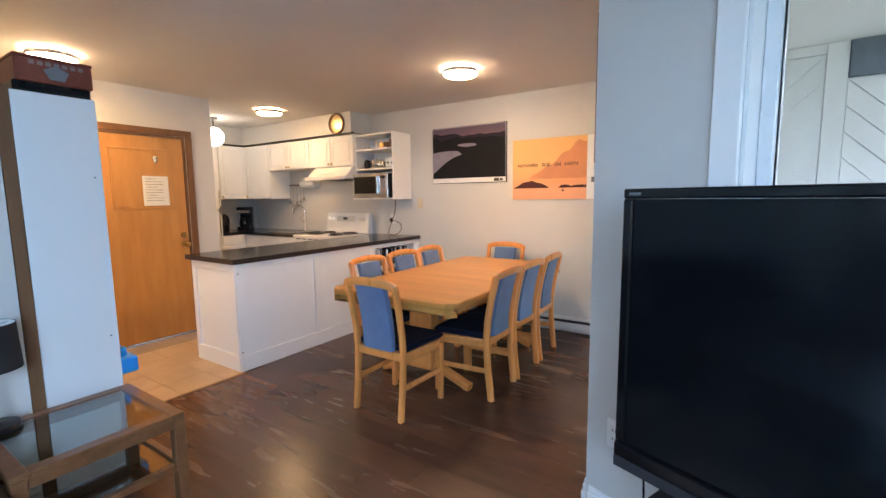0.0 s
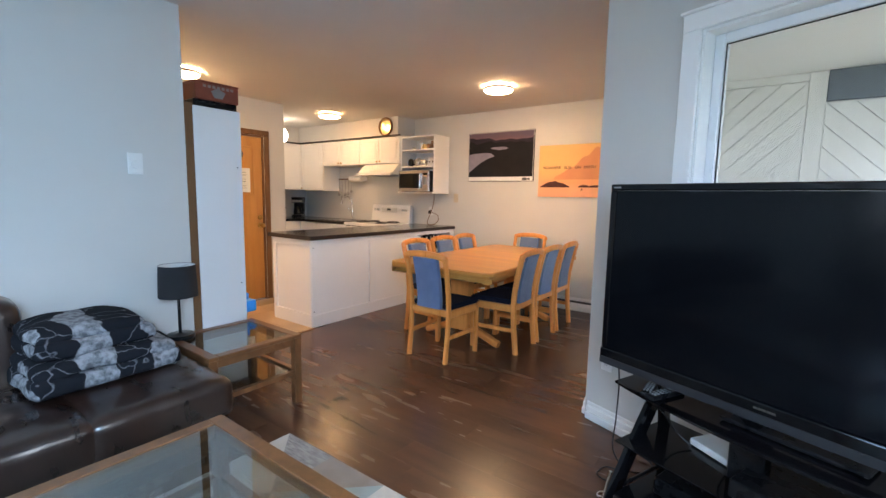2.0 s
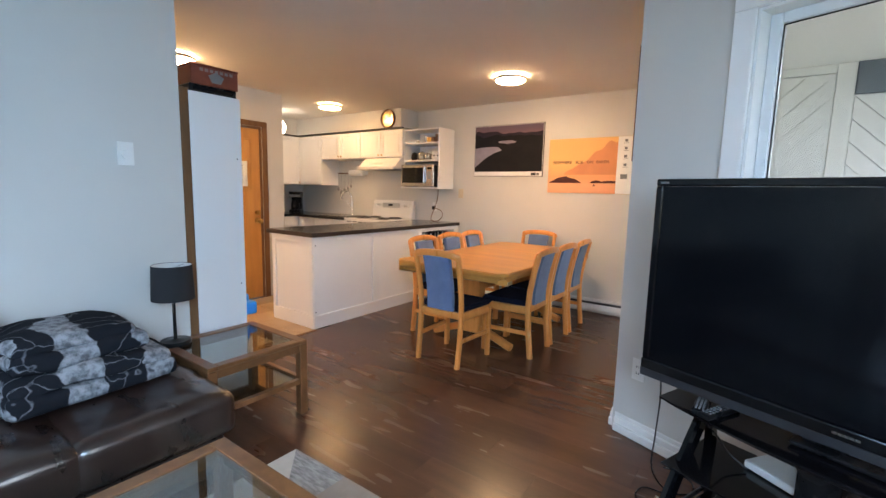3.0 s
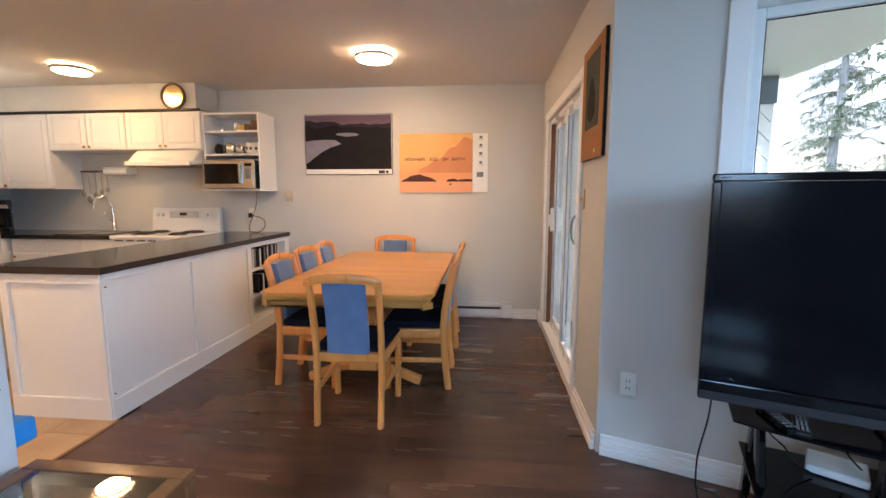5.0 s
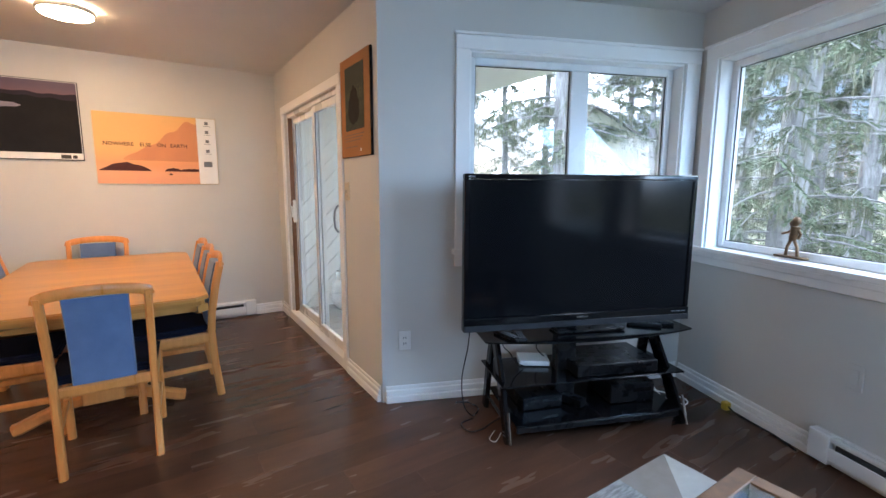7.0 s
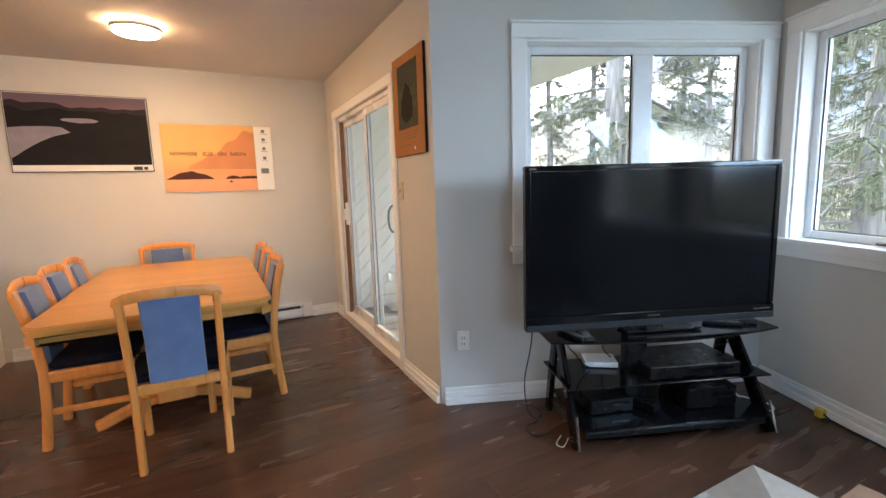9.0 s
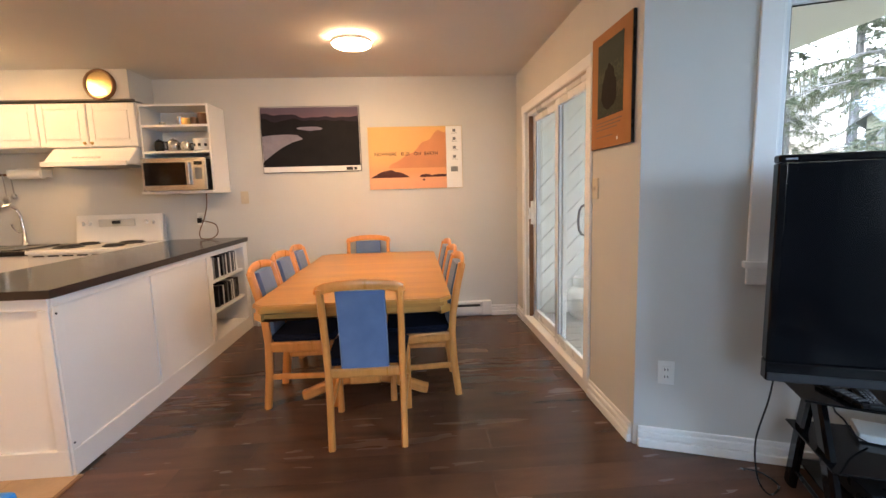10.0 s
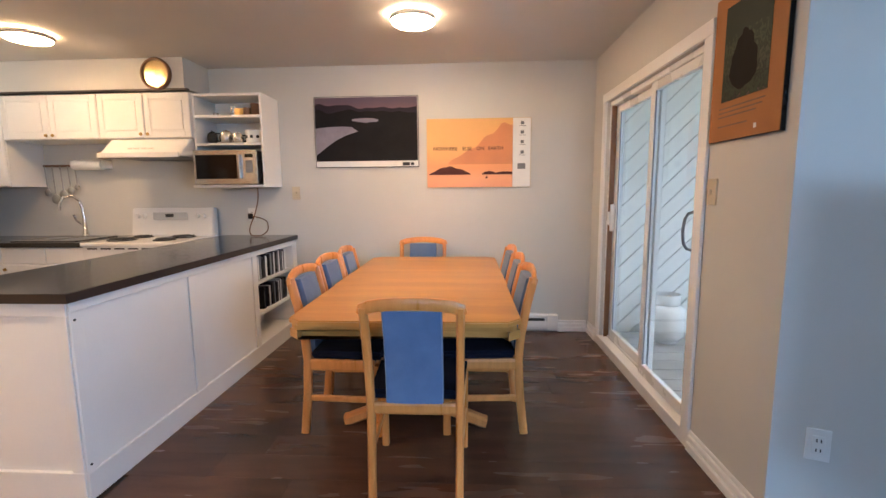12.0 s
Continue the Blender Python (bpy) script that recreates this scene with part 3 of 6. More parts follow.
# ---- dining ----
def dining_chair():
    ob = thing("dining_chair", pose(-1.352, 1.663, 0, 0, 0, 0), "oak dining chair with blue cloth back and navy seat", "chair", "chairs round the dining table")
    for s in (-1, 1):
        b = bmesh.new()
        beam(b, [(s * .187, -.012, 0), (s * .189, .012, .22), (s * .19, .022, .42), (s * .192, .012, .55), (s * .194, -.018, .72), (s * .195, -.052, .862)], .034, .044)
        part("leg", b, M_OAK, ob, smooth=True)
        c = bmesh.new()
        beam(c, [(s * .205, .405, 0), (s * .208, .405, .40)], .036, .040)
        part("leg", c, M_OAK, ob, smooth=True)
        a = bmesh.new()
        beam(a, [(s * .193, .04, .395), (s * .208, .388, .395)], .024, .062)
        part("seat_rail", a, M_OAK, ob)
        d = bmesh.new()
        beam(d, [(s * .191, .034, .205), (s * .207, .388, .205)], .020, .034)
        part("stretcher", d, M_OAK, ob)
    r = bmesh.new()
    pts = [(-.195 + .39 * k / 12, -.054 - .020 * math.sin(math.pi * k / 12), .853 + .026 * math.sin(math.pi * k / 12) ** 0.6) for k in range(13)]
    pts = [(-.197, -.050, .835)] + pts + [(.197, -.050, .835)]
    beam(r, pts, .026, .050, side=(0, 1, 0))
    part("top_rail", r, M_OAK, ob, smooth=True)
    f = bmesh.new()
    beam(f, [(-.19, .022, .40), (.19, .022, .40)], .052, .024, side=(0, 0, 1))
    part("seat_rail", f, M_OAK, ob)
    g = bmesh.new()
    beam(g, [(-.19, .402, .395), (.19, .402, .395)], .060, .022, side=(0, 0, 1))
    part("seat_rail", g, M_OAK, ob)
    p = bmesh.new()
    rows = []
    for k in range(11):
        u = k / 10
        z = .432 + .415 * u
        y = .018 - .082 * max(0, (u - .15)) ** 1.5
        rows.append((y, z))
    verts = []
    for y, z in rows:
        ring = []
        for i, x in enumerate((-.122, -.116, -.06, 0, .06, .116, .122)):
            bow = .004 * (1 - (x / .122) ** 2)
            ring.append((x, y, z, bow, abs(x) > .12))
        verts.append(ring)
    back = [[p.verts.new((x, y - (.006 if e else .019) - bow, z)) for x, y, z, bow, e in ring] for ring in verts]
    frnt = [[p.verts.new((x, y + (.006 if e else .019) + bow, z)) for x, y, z, bow, e in ring] for ring in verts]
    for g2, flip in ((back, 0), (frnt, 1)):
        for a, b in zip(g2, g2[1:]):
            for i in range(6):
                q = (a[i], a[i + 1], b[i + 1], b[i])
                p.faces.new(q[::-1] if flip else q)
    for i in (0, 6):
        for k in range(10):
            p.faces.new((back[k][i], back[k + 1][i], frnt[k + 1][i], frnt[k][i]))
    for k in (0, 10):
        for i in range(6):
            p.faces.new((back[k][i], back[k][i + 1], frnt[k][i + 1], frnt[k][i]))
    bmesh.ops.recalc_face_normals(p, faces=p.faces[:])
    part("backrest", p, M_BLUE, ob, "blue woven cloth back panel", smooth=True)
    s = bmesh.new()
    t = bmesh.new()
    bmesh.ops.create_cube(t, size=1)
    for v in t.verts:
        w = .405 if v.co.y < 0 else .445
        v.co = Vector((v.co.x * w, .035 + (v.co.y + .5) * .40, .428 + (v.co.z + .5) * .042))
    bmesh.ops.bevel(t, geom=t.edges[:], offset=.016, segments=3, affect="EDGES")
    merge(s, t)
    part("seat", s, M_NAVY, ob, "navy cloth seat pad", smooth=True)
    return ob


chair = dining_chair()
random.seed(4)
for cx, cy, rz in ((-2.01, 2.35, -90), (-2.02, 2.83, -92), (-2.01, 3.24, -89), (-0.84, 2.39, 91), (-0.84, 2.83, 89), (-0.845, 3.29, 92), (-1.53, 3.85, 180)):
    copy_thing(chair, pose(cx, cy, 0, 0, 0, rz))


def dining_table():
    ob = thing("dining_table", pose(-1.425, 2.815, 0), "long honey-oak trestle dining table with clipped corners", "table")
    hx, hy, c = .54, .995, .065
    def top(e, z0, z1):
        return prism([(-hx + c - e, -hy + e), (hx - c + e, -hy + e), (hx - e, -hy + c - e), (hx - e, hy - c + e), (hx - c + e, hy - e), (-hx + c - e, hy - e), (-hx + e, hy - c + e), (-hx + e, -hy + c - e)], z0, z1)
    t = bmesh.new()
    for y0, y1 in ((-hy, -.22), (-.2194, .2194), (.22, hy)):
        if y0 == -hy:
            o = [(-hx + c, -hy), (hx - c, -hy), (hx, -hy + c), (hx, y1), (-hx, y1), (-hx, -hy + c)]
        elif y1 == hy:
            o = [(-hx, y0), (hx, y0), (hx, hy - c), (hx - c, hy), (-hx + c, hy), (-hx, hy - c)]
        else:
            o = [(-hx, y0), (hx, y0), (hx, y1), (-hx, y1)]
        q = prism(o, .713, .737)
        bmesh.ops.bevel(q, geom=[e for e in q.edges if abs(e.verts[0].co.z - .737) < 1e-4 and abs(e.verts[1].co.z - .737) < 1e-4 and max(abs(e.verts[0].co.y), abs(e.verts[1].co.y)) > .25], offset=.006, segments=2, affect="EDGES")
        merge(t, q)
    part("tabletop", t, M_TABLE, ob)
    part("edge_moulding", top(.022, .688, .7125), M_TABLE, ob)
    part("apron", top(.06, .648, .6875), M_TABLE, ob)
    for y in (-.55, .55):
        pd = bmesh.new()
        bx(pd, -.10, .10, y - .055, y + .055, .10, .6475, bevel=.008)
        pt = part("pedestal", pd, M_OAK, ob)
        for s in (-1, 1):
            ft = bmesh.new()
            beam(ft, [(s * .06, y, .13), (s * .16, y, .115), (s * .28, y, .07), (s * .375, y, .032), (s * .40, y, .026)], .065, .062, side=(0, 1, 0))
            for v in ft.verts:
                v.co.z = max(v.co.z, 0.0)
            part("foot", ft, M_OAK, pt, smooth=True)
    part("stretcher", box(-.02, .02, -.50, .50, .26, .36, .004), M_OAK, ob)
    return ob


dining_table()


# ---- pictures and wall fittings ----
def slab_poly(pts, y0, y1):
    """A thin plate in the x, z plane."""
    bm = prism(pts, 0, 1)
    for v in bm.verts:
        v.co = Vector((v.co.x, y0 + (y1 - y0) * v.co.z, v.co.y))
    bmesh.ops.recalc_face_normals(bm, faces=bm.faces[:])
    return bm


def ridge(x0, x1, z0, base, amp, seed, n=60, env=None):
    """The outline of a hill line above z0."""
    pts = [(x1, z0), (x0, z0)]
    for k in range(n + 1):
        u = k / n
        h = base + amp * (0.6 * math.sin(u * 4.1 + seed) + 0.3 * math.sin(u * 9.7 + seed * 2) + 0.1 * math.sin(u * 31 + seed * 3))
        if env:
            h = env(u) * (1 + 0.06 * math.sin(u * 23 + seed))
        pts.append((x0 + (x1 - x0) * u, z0 + max(h, 0.001)))
    return pts


def letters(text, size, m, mat, parent, name="lettering"):
    cu = bpy.data.curves.new("t", "FONT")
    cu.body, cu.size, cu.extrude, cu.align_x = text, size, 0.0004, "CENTER"
    cu.offset = .0007
    tmp = bpy.data.objects.new("t", cu)
    scene.collection.objects.link(tmp)
    bpy.context.view_layer.update()
    me = bpy.data.meshes.new_from_object(tmp.evaluated_get(bpy.context.evaluated_depsgraph_get()))
    bpy.data.objects.remove(tmp)
    me.transform(m)
    me.name = name
    me.materials.clear()
    me.materials.append(mat)
    ob = new(name, me)
    ob.parent = parent
    return ob


P_DARK = blend("dusk_photo", [(0.0, (.012, .013, .016)), (.62, (.022, .020, .026)), (.76, (.075, .055, .075)), (.9, (.17, .105, .13)), (1.0, (.13, .095, .13))], grain=.12)
P_HILL = material("dark_hill_ink", (.016, .015, .017), (.010, .010, .012), rough=.6, spec=.12, scale=6)
P_HILL2 = material("purple_hill_ink", (.035, .027, .038), (.025, .02, .028), rough=.6, spec=.12, scale=6)
P_LAKE = material("pale_lake_ink", (.30, .28, .34), (.22, .205, .26), rough=.6, spec=.12, scale=8)
P_SUNSET = blend("sunset_photo", [(0.0, (.80, .37, .22)), (.2, (.82, .40, .22)), (.34, (.80, .36, .17)), (.6, (.84, .45, .17)), (1.0, (.80, .45, .17))], grain=.10)
P_HAZE = material("hazy_mountain_ink", (.70, .30, .14), (.62, .26, .13), rough=.6, spec=.12, scale=5)
P_ISLE = material("dark_island_ink", (.10, .035, .03), (.07, .025, .022), rough=.6, spec=.12, scale=20)
P_TAN = material("tan_poster_card", (.42, .19, .07), (.36, .155, .055), rough=.6, spec=.12, scale=4)
P_FOREST = blend("forest_photo", [(0.0, (.03, .025, .02)), (.28, (.09, .06, .05)), (.36, (.012, .016, .010)), (.48, (.030, .045, .022)), (.58, (.010, .016, .010)), (.70, (.055, .065, .035)), (.80, (.014, .022, .013)), (.92, (.05, .07, .035)), (1.0, (.02, .03, .02))], grain=.75, scale=17)
P_BEAR = material("black_fur_ink", (.010, .008, .007), (.006, .005, .005), rough=.6, spec=.12, scale=20)


def picture_lake():
    ob = thing("poster", pose(-2.52, 3.999, 1.538), "framed landscape poster of dark lakes at dusk", "poster")
    w, h = .955, .632
    part("board", box(0, w, -.016, 0, 0, h, .002), M_BLACK, ob)
    part("border", box(.006, w - .006, -.0182, -.0162, .006, h - .006), M_PAPER, ob, "white paper border")
    a, b, c, d = .010, w - .010, .058, h - .010
    part("print", slab_poly([(a, c), (b, c), (b, d), (a, d)], -.0195, -.0184), P_DARK, ob)
    hp, wp = d - c, b - a

    def crest(u):
        return .80 + .08 * math.exp(-((u - .30) / .12) ** 2) + .07 * math.exp(-((u - .03) / .10) ** 2) + .03 * math.exp(-((u - .9) / .12) ** 2) + .008 * math.sin(u * 40)
    part("far_hill", slab_poly([(b, c), (a, c)] + [(a + wp * k / 60, c + hp * (crest(k / 60) + .02 + .02 * math.sin(k * .21))) for k in range(61)], -.0203, -.0197), P_HILL2, ob)
    part("near_hill", slab_poly([(b, c), (a, c)] + [(a + wp * k / 60, c + hp * (crest(k / 60) - .05 - .03 * math.sin(k * .13))) for k in range(61)], -.0212, -.0205), P_HILL, ob)
    big = [(.0, .52), (.10, .54), (.25, .55), (.36, .54), (.38, .51), (.42, .47), (.38, .45), (.30, .41), (.20, .33), (.10, .22), (.03, .13), (.0, .10)]
    part("lake", slab_poly([(a + .002 + wp * x, c + hp * y) for x, y in big], -.022, -.0214), P_LAKE, ob)
    small = [(.36, .655), (.40, .67), (.50, .675), (.58, .67), (.63, .64), (.60, .615), (.53, .61), (.50, .60), (.44, .615), (.37, .635)]
    part("lake", slab_poly([(a + wp * x, c + hp * y) for x, y in small], -.022, -.0214), P_LAKE, ob)
    mk = bmesh.new()
    bx(mk, w - .15, w - .085, -.0195, -.0184, .014, .044)
    bx(mk, w - .075, w - .045, -.0195, -.0184, .016, .042)
    part("mark", mk, M_BAR, ob)
    return ob


def picture_sunset():
    ob = thing("poster", pose(-1.497, 3.999, 1.345), "orange sunset poster with islands and a white side strip", "poster")
    w, h = .94, .618
    part("board", box(0, w, -.014, 0, 0, h, .002), M_IVORY, ob)
    a, b, c, d = .006, .775, .006, h - .006
    part("print", slab_poly([(a, c), (b, c), (b, d), (a, d)], -.0155, -.0142), P_SUNSET, ob)
    part("far_hill", slab_poly(ridge(.20, b, .21, 0, 0, 1.0, env=lambda u: .015 + .34 * u ** .9 * (1 - .12 * math.sin(u * 6))), -.0163, -.0157), P_HAZE, ob)
    part("island", slab_poly(ridge(.018, .40, .118, 0, 0, 2.0, env=lambda u: .072 * min(1, (u * 2.6) ** .8) * min(1, ((1 - u) * 2.2) ** .6)), -.017, -.0165), P_ISLE, ob)
    part("island", slab_poly(ridge(.50, .635, .118, 0, 0, 3.0, env=lambda u: .030 * math.sin(math.pi * u) ** .5), -.017, -.0165), P_ISLE, ob)
    part("island", slab_poly(ridge(.625, b, .118, 0, 0, 4.0, env=lambda u: .012 + .014 * math.sin(math.pi * min(1, u * .8)) ** .5), -.017, -.0165), P_ISLE, ob)
    part("boat", slab_poly([(.53, .085), (.56, .085), (.556, .094), (.548, .096), (.547, .108), (.542, .108), (.541, .096), (.534, .094)], -.017, -.0165), P_ISLE, ob)
    part("side_strip", box(b + .002, w - .006, -.0155, -.0142, .006, h - .006), M_PAPER, ob, "white strip with small pictures")
    for i, z in enumerate((.555, .475, .39, .30)):
        part("pictogram", box(b + .07, b + .10, -.0165, -.0157, z, z + .028), M_GREY, ob)
        part("caption", box(b + .06, b + .115, -.0165, -.0157, z - .014, z - .010), M_GREY, ob)
    part("pictogram", box(b + .045, b + .115, -.0165, -.0157, .165, .215), M_GREY, ob)
    for word, x in (("NOWHERE", .171), ("ELSE", .367), ("ON", .488), ("EARTH", .624)):
        letters(word, .044, pose(x, -.0165, .335, 90, 0, 0), M_INK2, ob, "word")
    return ob


def picture_forest():
    ob = thing("poster", W_SLIDE @ pose(4.0 - 2.06, 0, 1.518), "tan poster with a dark forest photograph", "poster")
    w, h = .468, .612
    part("board", box(0, w, -.018, -.001, 0, h, .002), M_BLACK, ob)
    part("card", box(.002, w - .003, -.0205, -.0182, .002, h - .002), P_TAN, ob)
    part("print", slab_poly([(.085, .165), (w - .085, .165), (w - .085, h - .06), (.085, h - .06)], -.0222, -.0208), P_FOREST, ob)
    part("dark_shape", slab_poly([(.225 + .085 * math.cos(k / 28 * math.tau) * (1 - .35 * math.sin(k / 28 * math.tau)) + .006 * math.sin(k * 2.3), .315 + .115 * math.sin(k / 28 * math.tau) + .006 * math.cos(k * 1.7)) for k in range(28)], -.0228, -.0224), P_BEAR, ob)
    ln = bmesh.new()
    for i, (u, v) in enumerate(((.36, .135), (.34, .117), (.30, .099), (.24, .06))):
        bx(ln, .07, .07 + u * .85, -.0216, -.0208, v, v + .006)
    part("writing", ln, M_JAMB, ob)
    part("badge", box(w - .15, w - .134, -.0218, -.0208, .03, .048), M_PAPER, ob)
    return ob


picture_lake()
picture_sunset()
picture_forest()


def outlet(m, label, plate=M_PLATE, toggle=False):
    ob = thing("wall_plate", m, label, "light switch" if toggle else "outlet")
    part("plate", box(-.037, .037, -.009, -.0005, -.060, .060, .004, 2), plate, ob)
    if toggle is None:
        part("cover", box(-.020, .020, -.013, -.0095, -.036, .036, .003), plate, ob)
    elif toggle:
        part("toggle", box(-.006, .006, -.020, -.0095, -.012, .012, .002), plate, ob)
    else:
        part("socket", box(-.020, .020, -.013, -.0095, -.036, .036, .003), plate, ob)
        for z in (-.018, .018):
            for x in (-.0065, .0065):
                part("slot", box(x - .002, x + .002, -.0138, -.0132, z - .006, z + .006), M_BAR, ob)
    return ob


outlet(B1 @ pose(.140, 0, .397), "white duplex outlet low on the wall")
outlet(B2 @ pose(1.107, 0, .475), "painted-over blank outlet plate under the picture window", M_WALL, None)
outlet(W_FAR @ pose(2.94, 0, 1.115), "white outlet above the kitchen counter")
outlet(W_FAR @ pose(3.375, 0, 1.31), "ivory toggle light switch on the wall", M_IVORY, True)
outlet(W_SLIDE @ pose(4.0 - 2.03, 0, 1.30), "ivory toggle light switch beside the patio door", M_IVORY, True)


def thermostat():
    ob = thing("thermostat", W_LEFT @ pose(3.6 - .080, 0, 1.485), "white wall thermostat with round dial", "thermostat")
    part("plate", box(-.038, .038, -.010, -.0005, -.060, .060, .004, 2), M_PLATE, ob)
    d = bmesh.new()
    rod(d, (0, -.0105, -.005), (0, -.022, -.005), .024, .022, 24)
    part("dial", d, M_PLATE, ob, smooth=True)
    return ob


thermostat()


def heater(m, length, label):
    ob = thing("baseboard_heater", m, label, "heater")
    part("back_panel", box(0, length, -.018, -.001, .018, .165, .002), M_ENAMEL, ob)
    t = bmesh.new()
    bx(t, 0.02, length - .02, -.048, -.019, .135, .160, bevel=.008, seg=2)
    part("hood", t, M_ENAMEL, ob)
    part("front_panel", box(0.02, length - .02, -.050, -.042, .042, .108, .003), M_ENAMEL, ob)
    part("element", box(.12, length - .12, -.040, -.020, .06, .128), M_BAR, ob)
    for a in (0, length - .10):
        part("end_cap", box(a, a + .10, -.053, -.0185, .018, .165, .004), M_ENAMEL, ob)
    return ob


heater(W_FAR @ pose(4.33, 0, 0), 1.48, "long white electric baseboard heater under the pictures")
heater(B2 @ pose(.972, 0, 0), 1.5, "long white electric baseboard heater under the window")


def ceiling_lamp(x, y, light=M_LAMP):
    ob = thing("ceiling_light", pose(x, y, CEIL), "round flush ceiling light with metal rim, lit", "ceiling light", "flush ceiling lights")
    r = bmesh.new()
    lathe(r, [(.139, -.016), (.147, -.014), (.150, -.018), (.150, -.044), (.146, -.047), (.139, -.045), (.139, -.016)], 48, cap=False)
    part("rim", r, M_ALU, ob, smooth=True)
    d = bmesh.new()
    lathe(d, [(.1385, -.040), (.137, -.050), (.128, -.056), (.085, -.061), (.001, -.063)], 48)
    bmesh.ops.recalc_face_normals(d, faces=d.faces[:])
    part("diffuser", d, light, ob, smooth=True)
    u = bmesh.new()
    lathe(u, [(.128, -.001), (.130, -.004), (.130, -.012), (.136, -.0165)], 48, cap=False)
    part("light_slot", u, light, ob)
    return ob


ceiling_lamp(-1.476, 2.905)
ceiling_lamp(-4.19, 3.0, M_LAMP_DIM)
ceiling_lamp(-3.60, .84)


def globe_pendant():
    ob = thing("pendant_light", pose(-5.20, 2.88, CEIL), "white glass globe pendant on a short rod, lit", "pendant light")
    c = bmesh.new()
    lathe(c, [(.001, -.022), (.05, -.020), (.055, 0)], 24)
    part("canopy", c, M_STEEL, ob, smooth=True)
    r = bmesh.new()
    rod(r, (0, 0, -.02), (0, 0, -.13), .007)
    part("stem", r, M_BLACK, ob)
    g = bmesh.new()
    bmesh.ops.create_uvsphere(g, u_segments=32, v_segments=18, radius=.12)
    bmesh.ops.translate(g, verts=g.verts[:], vec=(0, 0, -.245))
    part("globe", g, M_GLOBE, ob, smooth=True)
    return ob


globe_pendant()


# ---- kitchen ----
def peninsula():
    ob = thing("kitchen_peninsula", pose(0, 0, 0), "white panelled kitchen peninsula with open bookshelf end", "cabinet")
    x0, x1, y0, y1 = -3.40, -2.762, 1.597, 3.995
    sy0, sy1, sz0, sz1 = 3.20, 3.90, .12, .84
    b = bmesh.new()
    bx(b, x0, x1, y0, sy0, 0, .878)
    part("body", b, M_CAB, ob)
    part("bookshelf_back", box(x0, x1 - .30, sy0 + .0005, y1, 0, .878), M_CAB, ob)
    part("bookshelf_base", box(x1 - .2995, x1, sy0 + .0005, sy1, 0, sz0), M_CAB, ob)
    part("bookshelf_head", box(x1 - .2995, x1, sy0 + .0005, sy1, sz1, .878), M_CAB, ob)
    part("bookshelf_side", box(x1 - .2995, x1, sy1 + .0005, y1, 0, .878), M_CAB, ob)
    f = bmesh.new()
    def rail(a, c, d, e, o=0.0005, th=.012):
        bx(f, x1 + o, x1 + th, a, c, d, e, bevel=.0015)
    rail(y0 - .012, y1, 0, .125, th=.014)
    rail(y0 - .012, y1, .835, .878)
    for a, c in ((y0 - .012, y0 + .05), (2.36, 2.46), (sy0 - .07, sy0 - .002), (sy1 + .002, y1)):
        rail(a, c, .1255, .8345)
    part("face_frame", f, M_CAB, ob)
    g = bmesh.new()
    def rail2(a, c, d, e):
        bx(g, a, c, y0 - .0185, y0 - .0005, d, e, bevel=.002)
    rail2(x0, x1 - .0005, 0, .13)
    rail2(x0, x1 - .0005, .82, .878)
    rail2(x0, x0 + .05, .1305, .8195)
    rail2(x1 - .055, x1 - .0005, .1305, .8195)
    part("end_frame", g, M_CAB, ob)
    for z in (.345, .60):
        part("shelf", box(x1 - .298, x1 - .004, sy0 + .001, sy1 - .001, z, z + .022, .001), M_CAB, ob)
    for z in (.16, .80):
        sc = bmesh.new()
        rod(sc, (x1 + .0115, y0 + .005, z), (x1 + .0165, y0 + .005, z), .005, n=10)
        part("screw", sc, M_BAR, ob)
    top = part("worktop", prism([(-3.46, 1.562), (-2.735, 1.562), (-2.735, 3.996), (-3.46, 3.996)], .8785, .9185), M_COUNTER, None)
    tagged(top, "black laminate worktop on the white peninsula", "countertop")
    e = bmesh.new()
    bx(e, -3.461, -2.7345, 1.559, 1.5615, .8785, .917)
    bx(e, -2.7345, -2.732, 1.559, 3.996, .8785, .917)
    part("edge_band", e, M_EDGE, top)
    rnd = random.Random(3)
    for z in (.622, .367):
        y = sy0 + .10
        while y < sy1 - .09:
            w, h = rnd.choice((.014, .014, .015, .026)), rnd.choice((.19, .19, .185, .175))
            if rnd.random() < .2:
                y += rnd.uniform(.03, .09)
            bk = part("dvd_case", box(x1 - .16, x1 - .03, y, y + w, z + .0005, z + h, .002), rnd.choice((M_BLACK, M_BLACK, M_NAVY, M_GREY, M_PAPER)), None)
            tagged(bk, "thin upright disc case on the peninsula shelf", "disc case", "disc cases on the shelf")
            y += w + rnd.uniform(.002, .012)
    return ob


peninsula()


